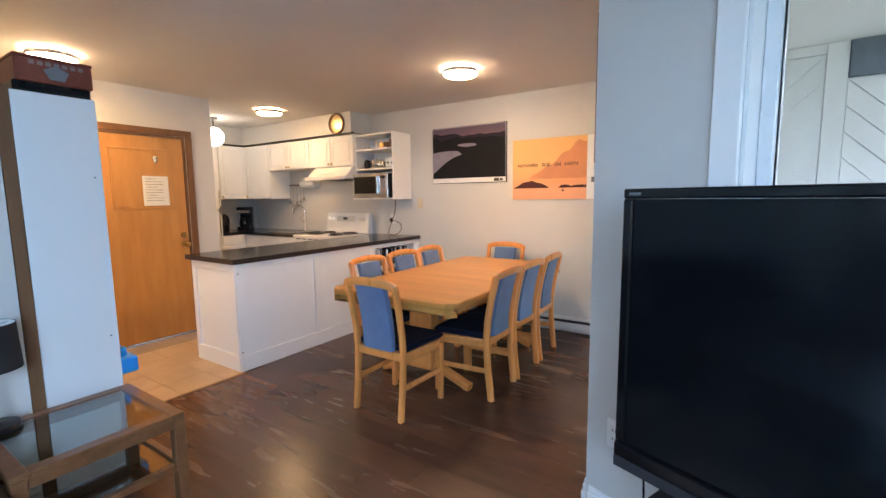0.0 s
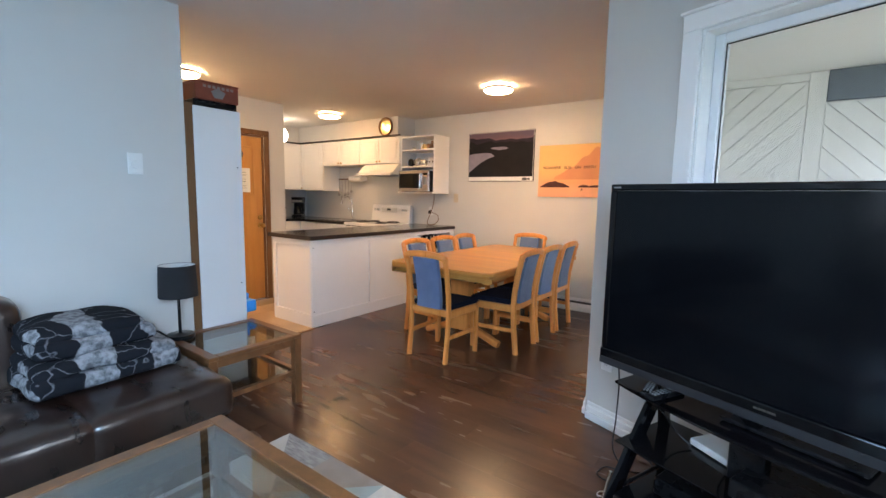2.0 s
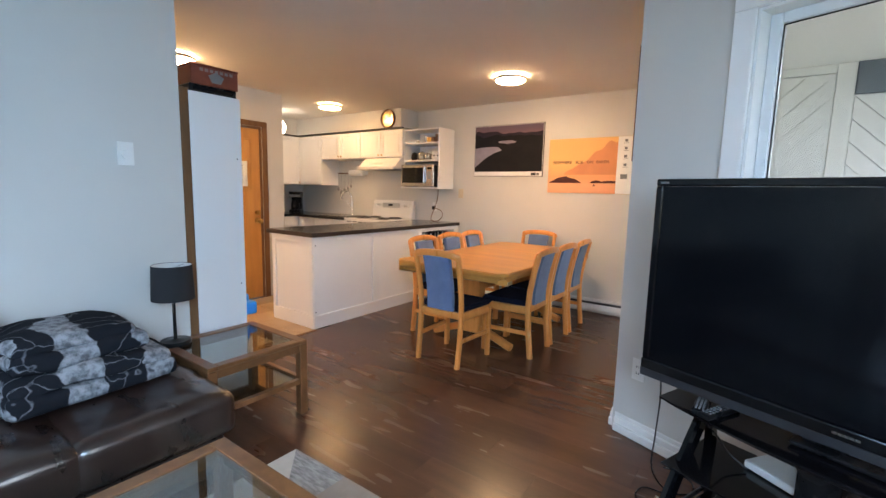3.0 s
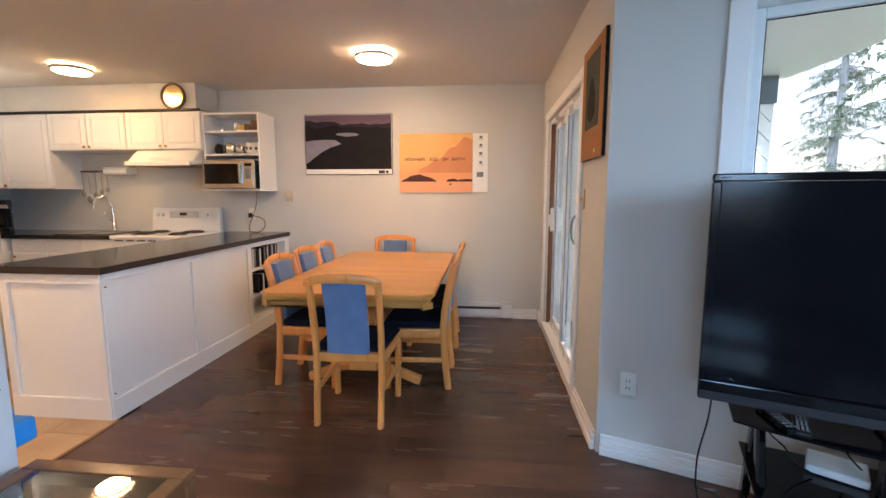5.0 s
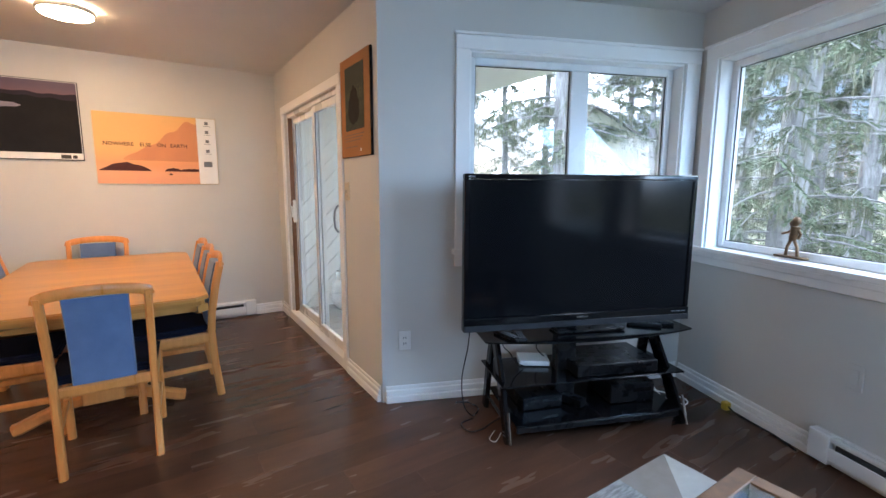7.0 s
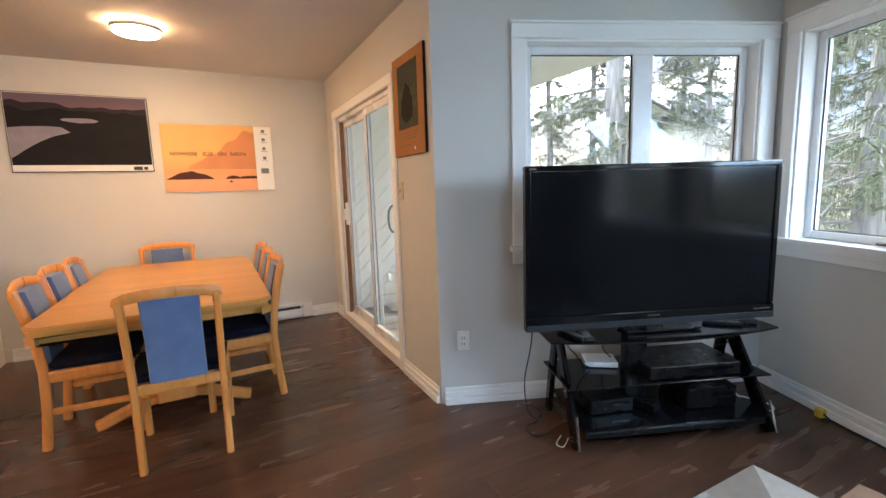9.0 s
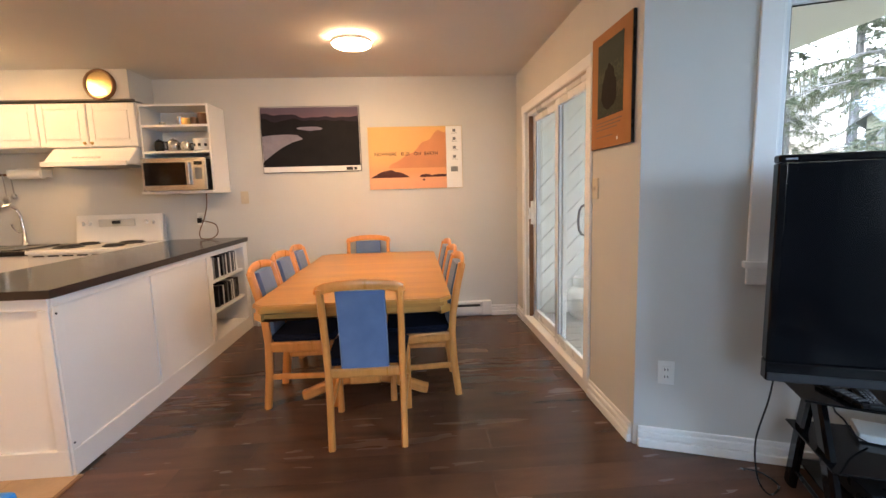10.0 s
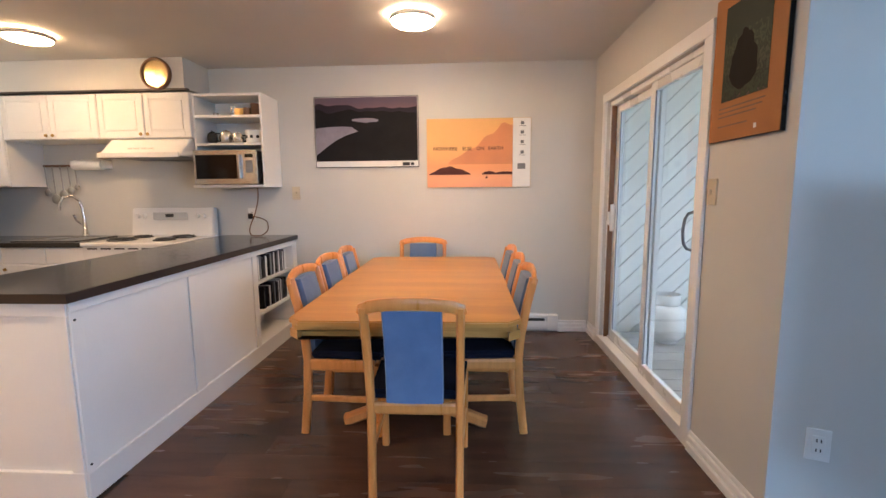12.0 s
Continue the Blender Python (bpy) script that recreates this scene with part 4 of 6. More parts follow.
def panel_door(x0, x1, z0, z1, parent, y=0.0, knob=None):
    """A raised-panel cabinet door in the x, z plane, front towards -y."""
    d = bmesh.new()
    bx(d, x0, x1, y - .018, y - .001, z0, z1, bevel=.003)
    leaf = part("door", d, M_CAB, parent)
    fr = bmesh.new()
    w = .052
    for a, b, c, e in ((x0 + .004, x0 + w, z0 + .004, z1 - .004), (x1 - w, x1 - .004, z0 + .004, z1 - .004), (x0 + w, x1 - w, z0 + .004, z0 + w), (x0 + w, x1 - w, z1 - w, z1 - .004)):
        bx(fr, a, b, y - .025, y - .0185, c, e, bevel=.002)
    part("frame", fr, M_CAB, leaf)
    part("raised_panel", box(x0 + w + .014, x1 - w - .014, y - .0235, y - .0185, z0 + w + .014, z1 - w - .014, .004), M_CAB, leaf)
    if knob is not None:
        k = bmesh.new()
        rod(k, (knob[0], y - .0255, knob[1]), (knob[0], y - .036, knob[1]), .006, n=10)
        rod(k, (knob[0], y - .036, knob[1]), (knob[0], y - .046, knob[1]), .014, .011, n=14)
        part("knob", k, M_BRASS, leaf, smooth=True)
    return leaf


def upper(x0, x1, z0, z1, doors, label, m=None, depth=.34):
    ob = thing("wall_cabinet", (m or pose(0, 4.0, 0)) @ pose(x0, -depth + .0, z0), label, "cabinet", "white kitchen wall cabinets")
    w, h = x1 - x0, z1 - z0
    part("body", box(0.001, w - .001, .001, depth - .002, 0, h, .001), M_CAB, ob)
    step = w / doors
    for i in range(doors):
        kx = (i + 1) * step - .03 if (i % 2 == 0 and doors > 1) else i * step + .03
        panel_door(i * step + .003, (i + 1) * step - .003, .003, h - .003, ob, 0.0, (kx, .035))
    return ob


upper(-5.16, -4.285, 1.785, 2.165, 2, "short white two-door wall cabinet over the sink")
upper(-4.283, -3.462, 1.785, 2.165, 2, "short white two-door wall cabinet over the range hood")
upper(-5.74, -5.162, 1.388, 2.165, 1, "tall white wall cabinet in the kitchen corner")
upper(0.345, 1.20, 1.388, 2.165, 2, "tall white two-door wall cabinet on the side wall", m=pose(-6.1, 4.0, 0, 0, 0, 90) @ pose(-1.55, 0, 0))
sf = bmesh.new()
bx(sf, -6.1, -3.49, 3.63, 3.999, 2.19, CEIL - .001)
bx(sf, -6.099, -5.77, 2.35, 3.629, 2.19, CEIL - .001)
solid("soffit", sf, M_WALL, "painted boxed-in soffit above the kitchen cabinets", "soffit", kind="structure")
tr = bmesh.new()
bx(tr, -5.765, -3.465, 3.618, 3.66, 2.172, 2.189, bevel=.002)
bx(tr, -5.77, -5.735, 2.35, 3.617, 2.172, 2.189, bevel=.002)
solid("trim_cabinets", tr, M_EDGE, "dark brown wooden strip above the cabinets", "trim", kind="structure")


def open_shelf():
    ob = thing("open_shelf", pose(-3.458, 3.66, 1.385), "white open wall shelf unit holding a microwave", "shelf")
    w, h, d = .60, .765, .338
    part("side", box(0, .018, 0, d, 0, h, .001), M_CAB, ob)
    part("side", box(w - .018, w, 0, d, 0, h, .001), M_CAB, ob)
    part("top", box(.0185, w - .0185, 0, d, h - .02, h, .001), M_CAB, ob)
    part("back_panel", box(.0185, w - .0185, d - .008, d, .021, h - .0205), M_CAB, ob)
    part("bottom", box(-.01, w + .005, -.05, d, -.002 - .018, -.0005, .002), M_CAB, ob)
    for z in (.335, .565):
        part("shelf", box(.0185, w - .0185, -.005, d - .009, z, z + .02, .001), M_CAB, ob)
    return ob


open_shelf()


def microwave():
    ob = thing("microwave_oven", pose(-3.44, 3.59, 1.3855), "stainless steel microwave oven with dark glass door", "microwave")
    part("body", box(.005, .545, .015, .34, .008, .285, .004), M_BLACK, ob)
    part("front_panel", box(.0, .55, .0, .0145, .004, .29, .004), M_STEEL, ob)
    part("window", box(.02, .375, -.004, -.0003, .05, .25, .002), M_GLOSS, ob)
    part("control_panel", box(.435, .535, -.004, -.0003, .03, .27, .002), M_STEEL, ob)
    part("display", box(.45, .52, -.006, -.0043, .225, .255), M_GLOSS, ob)
    part("keypad", box(.455, .515, -.006, -.0043, .10, .20), M_GREY, ob)
    part("handle", box(.395, .415, -.030, -.0005, .05, .25, .005), M_STEEL, ob)
    for x in (.04, .5):
        part("foot", box(x, x + .02, .03, .30, .0, .0078), M_BLACK, ob)
    return ob


microwave()


def pot(m, r, h, mat, label, spout=False, lid=True, name="teapot"):
    ob = thing(name, m, label, "pot")
    b = bmesh.new()
    lathe(b, [(.001, 0), (r * .7, 0), (r * .95, h * .2), (r, h * .5), (r * .85, h * .82), (r * .55, h * .9), (r * .55, h * .92)], 28)
    part("body", b, mat, ob, smooth=True)
    if lid:
        l = bmesh.new()
        lathe(l, [(r * .57, h * .925), (r * .5, h * .97), (r * .12, h), (r * .12, h * 1.06), (.001, h * 1.08)], 24)
        part("lid", l, M_BLACK if mat is M_BLACK else mat, ob, smooth=True)
    t = bmesh.new()
    tube(t, [(r * .85, 0, h * .75), (r * 1.35, 0, h * .8), (r * 1.45, 0, h * .5), (r * 1.2, 0, h * .25), (r * .9, 0, h * .22)], .007)
    part("handle", t, M_BLACK, ob, smooth=True)
    if spout:
        s = bmesh.new()
        rod(s, (-r * .8, 0, h * .4), (-r * 1.5, 0, h * .85), .016, .008)
        part("spout", s, mat, ob, smooth=True)
    return ob


def smooth_cup(m, r, h, mat, label, name, cat):
    b = bmesh.new()
    lathe(b, [(.001, 0), (r * .8, 0), (r, h * .15), (r, h), (r * .88, h), (r * .86, h * .2), (.001, h * .12)], 24)
    return solid(name, b, mat, label, cat, m=m, smooth=True)


SH1, SH2 = 1.385 + .355, 1.385 + .585
pot(pose(-3.25, 3.80, SH1 + .001, 0, 0, 200), .06, .12, M_STEEL, "small steel teapot with black handle on the shelf", True)
pot(pose(-3.355, 3.76, SH1 + .001, 0, 0, 150), .042, .11, M_BLACK, "black coffee plunger pot on the open shelf", name="coffee_pot")
pot(pose(-3.135, 3.78, SH1 + .001, 0, 0, 20), .048, .10, M_STEEL, "steel jug with lid on the open shelf", name="jug")
smooth_cup(pose(-2.985, 3.80, SH1 + .001), .082, .115, M_ENAMEL, "round white enamel bread crock", "crock", "crock")
for k in range(10):
    part("slot", box(-.012, .012, -.0845, -.0815, .045, .07, m=pose(0, 0, 0, 0, 0, k * 36)), M_BAR, bpy.data.objects["crock"])
smooth_cup(pose(-3.33, 3.80, SH2 + .001), .026, .04, M_STEEL, "small steel cup on the top shelf", "cup", "cup")
smooth_cup(pose(-3.10, 3.80, SH2 + .001), .062, .07, M_BRASS, "brass-coloured bowl on the top shelf", "bowl", "bowl")
smooth_cup(pose(-3.165, 3.78, SH2 + .001), .022, .09, M_STEEL, "tall steel cup on the top shelf", "cup", "cup")
smooth_cup(pose(-2.96, 3.78, SH2 + .001), .044, .11, M_WALNUT, "brown wooden mug on the top shelf", "mug", "mug")
smooth_cup(pose(-3.02, 3.74, SH2 + .001), .03, .07, M_JAMB, "small brown cup on the top shelf", "cup", "cup")


def range_hood():
    ob = thing("range_hood", pose(-4.19, 3.48, 1.625), "white enamel range hood under the wall cabinet", "range hood")
    b = prism([(0, 0), (.705, 0), (.705, .515), (0, .515)], .0, .155)
    for v in b.verts:
        if v.co.z > .1 and v.co.y < .1:
            v.co.y = .17
    bmesh.ops.bevel(b, geom=b.edges[:], offset=.006, segments=2, affect="EDGES")
    part("body", b, M_ENAMEL, ob)
    part("lip", box(.004, .701, -.008, .012, -.012, .032, .004), M_ENAMEL, ob)
    part("filter", box(.05, .655, .04, .48, -.008, -.001), M_GREY, ob)
    v = bmesh.new()
    for i in range(4):
        bx(v, .22 + i * .06, .265 + i * .06, .06, .075, .062, .072)
    part("vent", v, M_ENAMEL, ob)
    part("grease_cup", box(-.05, -.002, .06, .16, -.01, .045, .006), M_JAMB, ob, "brown grease cup")
    return ob


range_hood()


def stove():
    ob = thing("stove", pose(-4.262, 3.30, 0), "white electric coil stove with raised back panel", "stove")
    w = .79
    part("body", box(0, w, .02, .655, .02, .895, .004), M_ENAMEL, ob)
    ck = part("cooktop", box(-.002, w + .002, .0, .66, .8955, .925, .006, 2), M_ENAMEL, ob)
    part("oven_door", box(.02, w - .02, -.012, .0195, .20, .76, .006), M_ENAMEL, ob)
    part("oven_window", box(.16, w - .16, -.0155, -.0125, .38, .62), M_GLOSS, ob)
    h = bmesh.new()
    tube(h, [(.08, -.012, .72), (.08, -.05, .72), (w - .08, -.05, .72), (w - .08, -.012, .72)], .010)
    part("handle", h, M_ENAMEL, ob)
    bp = prism([(0, .56), (w, .56), (w, .655), (0, .655)], .9255, 1.185)
    for v in bp.verts:
        if v.co.z > 1.1 and v.co.y < .6:
            v.co.y = .60
    bmesh.ops.bevel(bp, geom=bp.edges[:], offset=.01, segments=2, affect="EDGES")
    bk = part("back_panel", bp, M_ENAMEL, ob)
    part("clock_panel", box(.22, .55, .568, .578, 1.075, 1.145, .004, m=pose(0, -.002, 0)), M_LINER, bk)
    part("display", box(.345, .42, .560, .567, 1.10, 1.13), M_BAR, bk)
    for x in (.07, .13, .645, .705):
        k = bmesh.new()
        rod(k, (x, .585, 1.11), (x, .553, 1.11), .021, .017, 16)
        part("knob", k, M_ENAMEL, bk, smooth=True)
    vs = bmesh.new()
    for i in range(6):
        bx(vs, .06 + i * .115, .145 + i * .115, -.0025, -.0003, .872, .884)
    part("vent_slot", vs, M_BAR, ob)
    for x, y, r in ((.20, .20, .095), (.575, .20, .075), (.20, .44, .075), (.575, .44, .095)):
        pn = bmesh.new()
        lathe(pn, [(r * 1.18, .9262), (r * 1.12, .934), (r, .928), (.001, .927)], 28, (x, y, 0))
        dp = part("drip_pan", pn, M_BLACK, ob, smooth=True)
        c = bmesh.new()
        tube(c, [(x + (r * .2 + r * .75 * k / 90) * math.cos(k * .22), y + (r * .2 + r * .75 * k / 90) * math.sin(k * .22), .941) for k in range(91)], .0048, 6)
        part("coil", c, M_BAR, dp)
    return ob


stove()


def base_unit(x0, x1, doors, label, m=None):
    ob = thing("base_cabinet", (m or pose(0, 3.42, 0)) @ pose(x0, 0, 0), label, "cabinet", "white kitchen base cabinets")
    w = x1 - x0
    part("body", box(.001, w - .001, 0.0, .575, .09, .877), M_CAB, ob)
    part("plinth", box(.001, w - .001, .05, .575, 0, .0895), M_BAR, ob)
    st = w / doors
    for i in range(doors):
        part("drawer_front", box(i * st + .004, (i + 1) * st - .004, -.018, -.001, .74, .87, .003), M_CAB, ob)
        panel_door(i * st + .004, (i + 1) * st - .004, .10, .73, ob, 0.0, (i * st + .04, .69))
    return ob


base_unit(-5.46, -4.275, 3, "white base cabinets under the kitchen sink")
base_unit(0, .95, 2, "white base cabinets along the side wall", m=pose(-5.52, 3.40, 0, 0, 0, 90) @ pose(-.40, 0, 0))
ws = part("worktop", bx(bx(bmesh.new(), -6.099, -4.27, 3.375, 3.998, .8785, .9185, bevel=.003), -6.099, -5.495, 2.99, 3.3745, .8785, .9185, bevel=.003), M_COUNTER, None)
tagged(ws, "black laminate kitchen worktop along the wall", "countertop")


def sink():
    ob = thing("kitchen_sink", pose(-5.03, 3.46, .919), "stainless steel double kitchen sink set in black worktop", "sink")
    b = bmesh.new()
    for a, c in ((.0, .035), (.265, .305), (.545, .58)):
        bx(b, a, c, .0, .46, 0, .008, bevel=.002)
    bx(b, .0, .58, -.001, .035, 0.0005, .009, bevel=.002)
    bx(b, .0, .58, .40, .465, 0.0005, .009, bevel=.002)
    part("rim", b, M_STEEL, ob)
    for a in (.035, .305):
        part("bowl", box(a, a + .24, .036, .399, .0002, .002), M_GREY, ob)
    f = bmesh.new()
    lathe(f, [(.03, .009), (.026, .03), (.018, .045), (.016, .12), (.012, .13)], 18, (.29, .44, 0))
    part("tap_base", f, M_CHROME, ob, smooth=True)
    s = bmesh.new()
    tube(s, [(.29, .44, .12), (.285, .44, .26), (.27, .425, .34), (.235, .395, .385), (.19, .355, .375), (.165, .335, .32), (.158, .33, .25)], .013, 10)
    part("spout", s, M_CHROME, ob, smooth=True)
    h = bmesh.new()
    rod(h, (.27, .43, .12), (.235, .41, .155), .008)
    rod(h, (.235, .41, .155), (.225, .40, .21), .007, .009)
    part("lever", h, M_CHROME, ob, smooth=True)
    return ob


sink()


M_DARKSTEEL = material("dull_dark_steel", (.45, .44, .42), (.36, .35, .33), rough=.3, metal=.8, scale=20)


def utensil_rack():
    ob = thing("utensil_rack", pose(-5.175, 3.985, 1.575), "steel hanging rail with ladles and spoons", "utensils")
    r = bmesh.new()
    bx(r, 0, .36, -.012, .014, 0, .022, bevel=.003)
    part("rail", r, M_JAMB, ob)
    for i, (x, l, w) in enumerate(((.03, .27, .030), (.105, .33, .042), (.185, .29, .038), (.26, .25, .030), (.33, .22, .026))):
        u = bmesh.new()
        rod(u, (x, -.016, .008), (x + .012, -.018, -l + .06), .0045, .006, 8)
        t = bmesh.new()
        bmesh.ops.create_uvsphere(t, u_segments=16, v_segments=8, radius=1)
        merge(u, t, pose(x + .014, -.024, -l + .03) @ Matrix.Diagonal((w, .018, w * 1.15, 1)))
        part("utensil", u, M_DARKSTEEL, ob, smooth=True)
    return ob


utensil_rack()


def towel_roll():
    ob = thing("paper_towel_holder", pose(-4.80, 3.90, 1.585), "white paper towel roll on a wall bracket", "paper towel")
    r = bmesh.new()
    rod(r, (.02, 0, 0), (.30, 0, 0), .045, n=28)
    part("roll", r, M_PAPER, ob, smooth=True)
    b = bmesh.new()
    bx(b, .305, .315, -.03, .095, -.03, .04, bevel=.003)
    bx(b, .005, .015, -.03, .095, -.03, .04, bevel=.003)
    bx(b, .005, .315, .085, .096, .041, .06)
    part("bracket", b, M_PLATE, ob)
    return ob


towel_roll()


def wall_clock():
    ob = thing("wall_clock", pose(-3.718, 3.6295, 2.306, 90, 0, 0), "round wall clock with dark rim and gold face", "clock")
    f = bmesh.new()
    lathe(f, [(.108, .0), (.130, .0), (.132, .02), (.122, .035), (.112, .034), (.108, .022)], 40, cap=False)
    part("rim", f, M_JAMB, ob, smooth=True)
    d = bmesh.new()
    lathe(d, [(.109, .001), (.109, .016), (.001, .017)], 40)
    part("face", d, material("gold_clock_face", (.80, .62, .32), (.72, .54, .26), rough=.18, metal=.6, scale=4), ob, smooth=True)
    h = bmesh.new()
    bx(h, -.003, .003, -.01, .055, .018, .0195)
    bx(h, -.002, .075, -.003, .003, .020, .0212)
    part("pointer", h, M_BRASS, ob)
    return ob


wall_clock()


def coffee_maker():
    ob = thing("coffee_maker", pose(-5.92, 3.70, .919, 0, 0, 40), "black drip coffee maker with steel band", "coffee maker")
    part("base", box(-.09, .09, -.13, .11, 0, .045, .01, 2), M_BLACK, ob)
    part("tower", box(-.085, .085, .02, .11, .0455, .25, .008, 2), M_BLACK, ob)
    part("head", box(-.092, .092, -.12, .11, .2505, .35, .014, 2), M_BLACK, ob)
    part("band", box(-.093, .093, -.1225, -.1202, .26, .30), M_STEEL, ob)
    c = bmesh.new()
    lathe(c, [(.001, .047), (.068, .047), (.074, .09), (.068, .15), (.05, .19), (.052, .20), (.001, .205)], 28, (0, -.055, 0))
    part("carafe", c, M_GLOSS, ob, smooth=True)
    return ob


coffee_maker()
tb = bmesh.new()
lathe(tb, [(.001, 0), (.075, 0), (.085, .16), (.07, .22), (.03, .25), (.001, .252)], 24)
solid("kettle", tb, M_BLACK, "black electric kettle on the worktop", "kettle", m=pose(-5.95, 3.36, .919), smooth=True)


def fridge():
    ob = thing("refrigerator", pose(-6.085, 2.305, 0), "white top-freezer refrigerator beside the kitchen wall", "refrigerator")
    part("body", box(0, .725, 0.0, .60, .03, 1.76, .006), M_ENAMEL, ob)
    for z0, z1, hz in ((.06, 1.235, (.75, 1.20)), (1.245, 1.755, (1.28, 1.52))):
        d = part("door", box(.0, .725, .605, .67, z0, z1, .012, 2), M_ENAMEL, ob)
        h = bmesh.new()
        tube(h, [(.675, .67, hz[0]), (.675, .715, hz[0] + .02), (.675, .715, hz[1] - .02), (.675, .67, hz[1])], .012)
        part("handle", h, M_ENAMEL, d, smooth=True)
    part("foot_grille", box(.01, .715, .02, .60, 0, .0295), M_GREY, ob)
    return ob


fridge()
pc = bmesh.new()
tube(pc, soft_line([(-3.06, 3.93, 1.36), (-3.065, 3.93, 1.25), (-3.10, 3.925, 1.12), (-3.14, 3.90, 1.00), (-3.12, 3.86, .940), (-3.07, 3.85, .926), (-3.01, 3.87, .932), (-2.985, 3.93, .98), (-3.02, 3.965, 1.06), (-3.155, 3.975, 1.10)]), .005)
cd = part("power_cord", pc, M_JAMB, None, smooth=True)
tagged(cd, "brown power cord looping down to the outlet", "power cord")
part("plug", box(-3.185, -3.145, 3.955, 3.984, 1.075, 1.125, .006), M_BLACK, cd)


# ---- television corner (its own axes: x along the window wall, -y into the room) ----
def television():
    ob = thing("television", B1 @ pose(.405, -.405, .565), "large flat black television on its stand", "television")
    w, h = 1.37, .836
    bz = bmesh.new()
    bx(bz, 0, w, -.018, .035, 0, .075, bevel=.006, seg=2)
    bx(bz, 0, w, -.014, .035, h - .028, h, bevel=.005)
    bx(bz, 0, .03, -.014, .035, .0755, h - .0285, bevel=.005)
    bx(bz, w - .03, w, -.014, .035, .0755, h - .0285, bevel=.005)
    part("bezel", bz, M_GLOSS, ob)
    part("screen", box(.0305, w - .0305, -.006, .03, .0758, h - .0288), M_SCREEN, ob)
    part("lower_trim", box(.004, w - .004, -.024, -.0185, .002, .034, .001), material("dark_grey_trim", (.024, .026, .031), (.018, .02, .024), rough=.35, scale=8), ob)
    part("back_shell", box(.06, w - .06, .0352, .085, .06, h - .06, .012), M_BLACK, ob)
    mk = bmesh.new()
    for i in range(5):
        bx(mk, w / 2 - .034 + i * .014, w / 2 - .022 + i * .014, -.0193, -.0184, .048, .056)
    part("maker_mark", mk, M_STEEL, ob)
    m2 = bmesh.new()
    bx(m2, .02, .055, -.0153, -.0144, h - .018, h - .011)
    part("mark", m2, M_GREY, ob)
    for i in range(3):
        m2 = bmesh.new()
        bx(m2, w - .12 + i * .034, w - .092 + i * .034, -.0193, -.0184, .05, .056)
        part("mark", m2, M_GREY, ob)
    part("neck", box(w / 2 - .06, w / 2 + .06, .0855, .094, .10, .50, .005), M_BLACK, ob)
    return ob


television()


def tv_stand():
    ob = thing("tv_stand", B1 @ pose(.60, 0, 0), "black glass three-tier television stand with slanted legs", "tv stand")
    L = 1.06
    for s in (0, 1):
        x = .02 if s == 0 else L - .02
        lf = bmesh.new()
        sx = -1 if s == 0 else 1
        beam(lf, [(x - sx * .01, -.27, .509), (x, -.43, .26), (x + sx * .01, -.58, .0)], .032, .085)
        part("front_leg", lf, M_GLOSS, ob)
        lb = bmesh.new()
        beam(lb, [(x - sx * .01, -.25, .509), (x, -.20, .25), (x, -.15, 0)], .030, .075)
        part("rear_leg", lb, M_GLOSS, ob)
        ch = bmesh.new()
        rod(ch, (x + sx * .012, -.622, .02), (x + sx * .008, -.572, .17), .007)
        part("chrome_trim", ch, M_CHROME, ob)
        for z, y0, y1 in ((.085, -.54, -.17), (.272, -.43, -.21), (.490, -.30, -.26)):
            c = bmesh.new()
            rod(c, (x, y0, z), (x, y1, z), .009)
            part("crossbar", c, M_BLACK, ob)
    part("top_shelf", prism([(-.08, -.26)] + [(-.08 + (L + .20) * k / 16, -.455 - .085 * math.sin(math.pi * k / 16) ** .8) for k in range(17)] + [(L + .12, -.26)], .5095, .518), M_GLOSS, ob)
    part("middle_shelf", box(-.01, L + .03, -.53, -.14, .282, .290, .002), M_GLOSS, ob)
    part("bottom_shelf", box(.05, L - .03, -.60, -.12, .096, .104, .002), M_GLOSS, ob)
    part("front_bar", box(.05, L - .05, -.60, -.585, .062, .094, .003), M_BLACK, ob)
    part("spine", box(.37, .49, -.375, -.31, .1045, .90, .006), M_BLACK, ob)
    ft = bmesh.new()
    bx(ft, .33, .55, -.42, -.20, .0, .0955, bevel=.006)
    part("spine_base", ft, M_BLACK, ob)
    return ob


tv_stand()


def remote(m, label):
    ob = thing("remote_control", m, label, "remote control")
    part("body", box(-.024, .024, -.095, .095, 0, .019, .006, 2), M_BLACK, ob)
    for j in range(7):
        for i in range(3):
            part("button", box(-.016 + i * .012, -.008 + i * .012, -.075 + j * .021, -.064 + j * .021, .0192, .0225, .001), M_GREY, ob)
    return ob


TS = B1 @ pose(.60, 0, 0)
remote(TS @ pose(.06, -.40, .5185, 0, 0, 20), "black remote control on the television stand")
remote(TS @ pose(.125, -.405, .5185, 0, 0, -8), "black remote control with pale keys on the stand")
remote(TS @ pose(.93, -.36, .5185, 0, 0, 62), "slim black remote control on the stand")
remote(TS @ pose(1.02, -.35, .5185, 0, 0, 70), "black remote control on the stand's glass shelf")


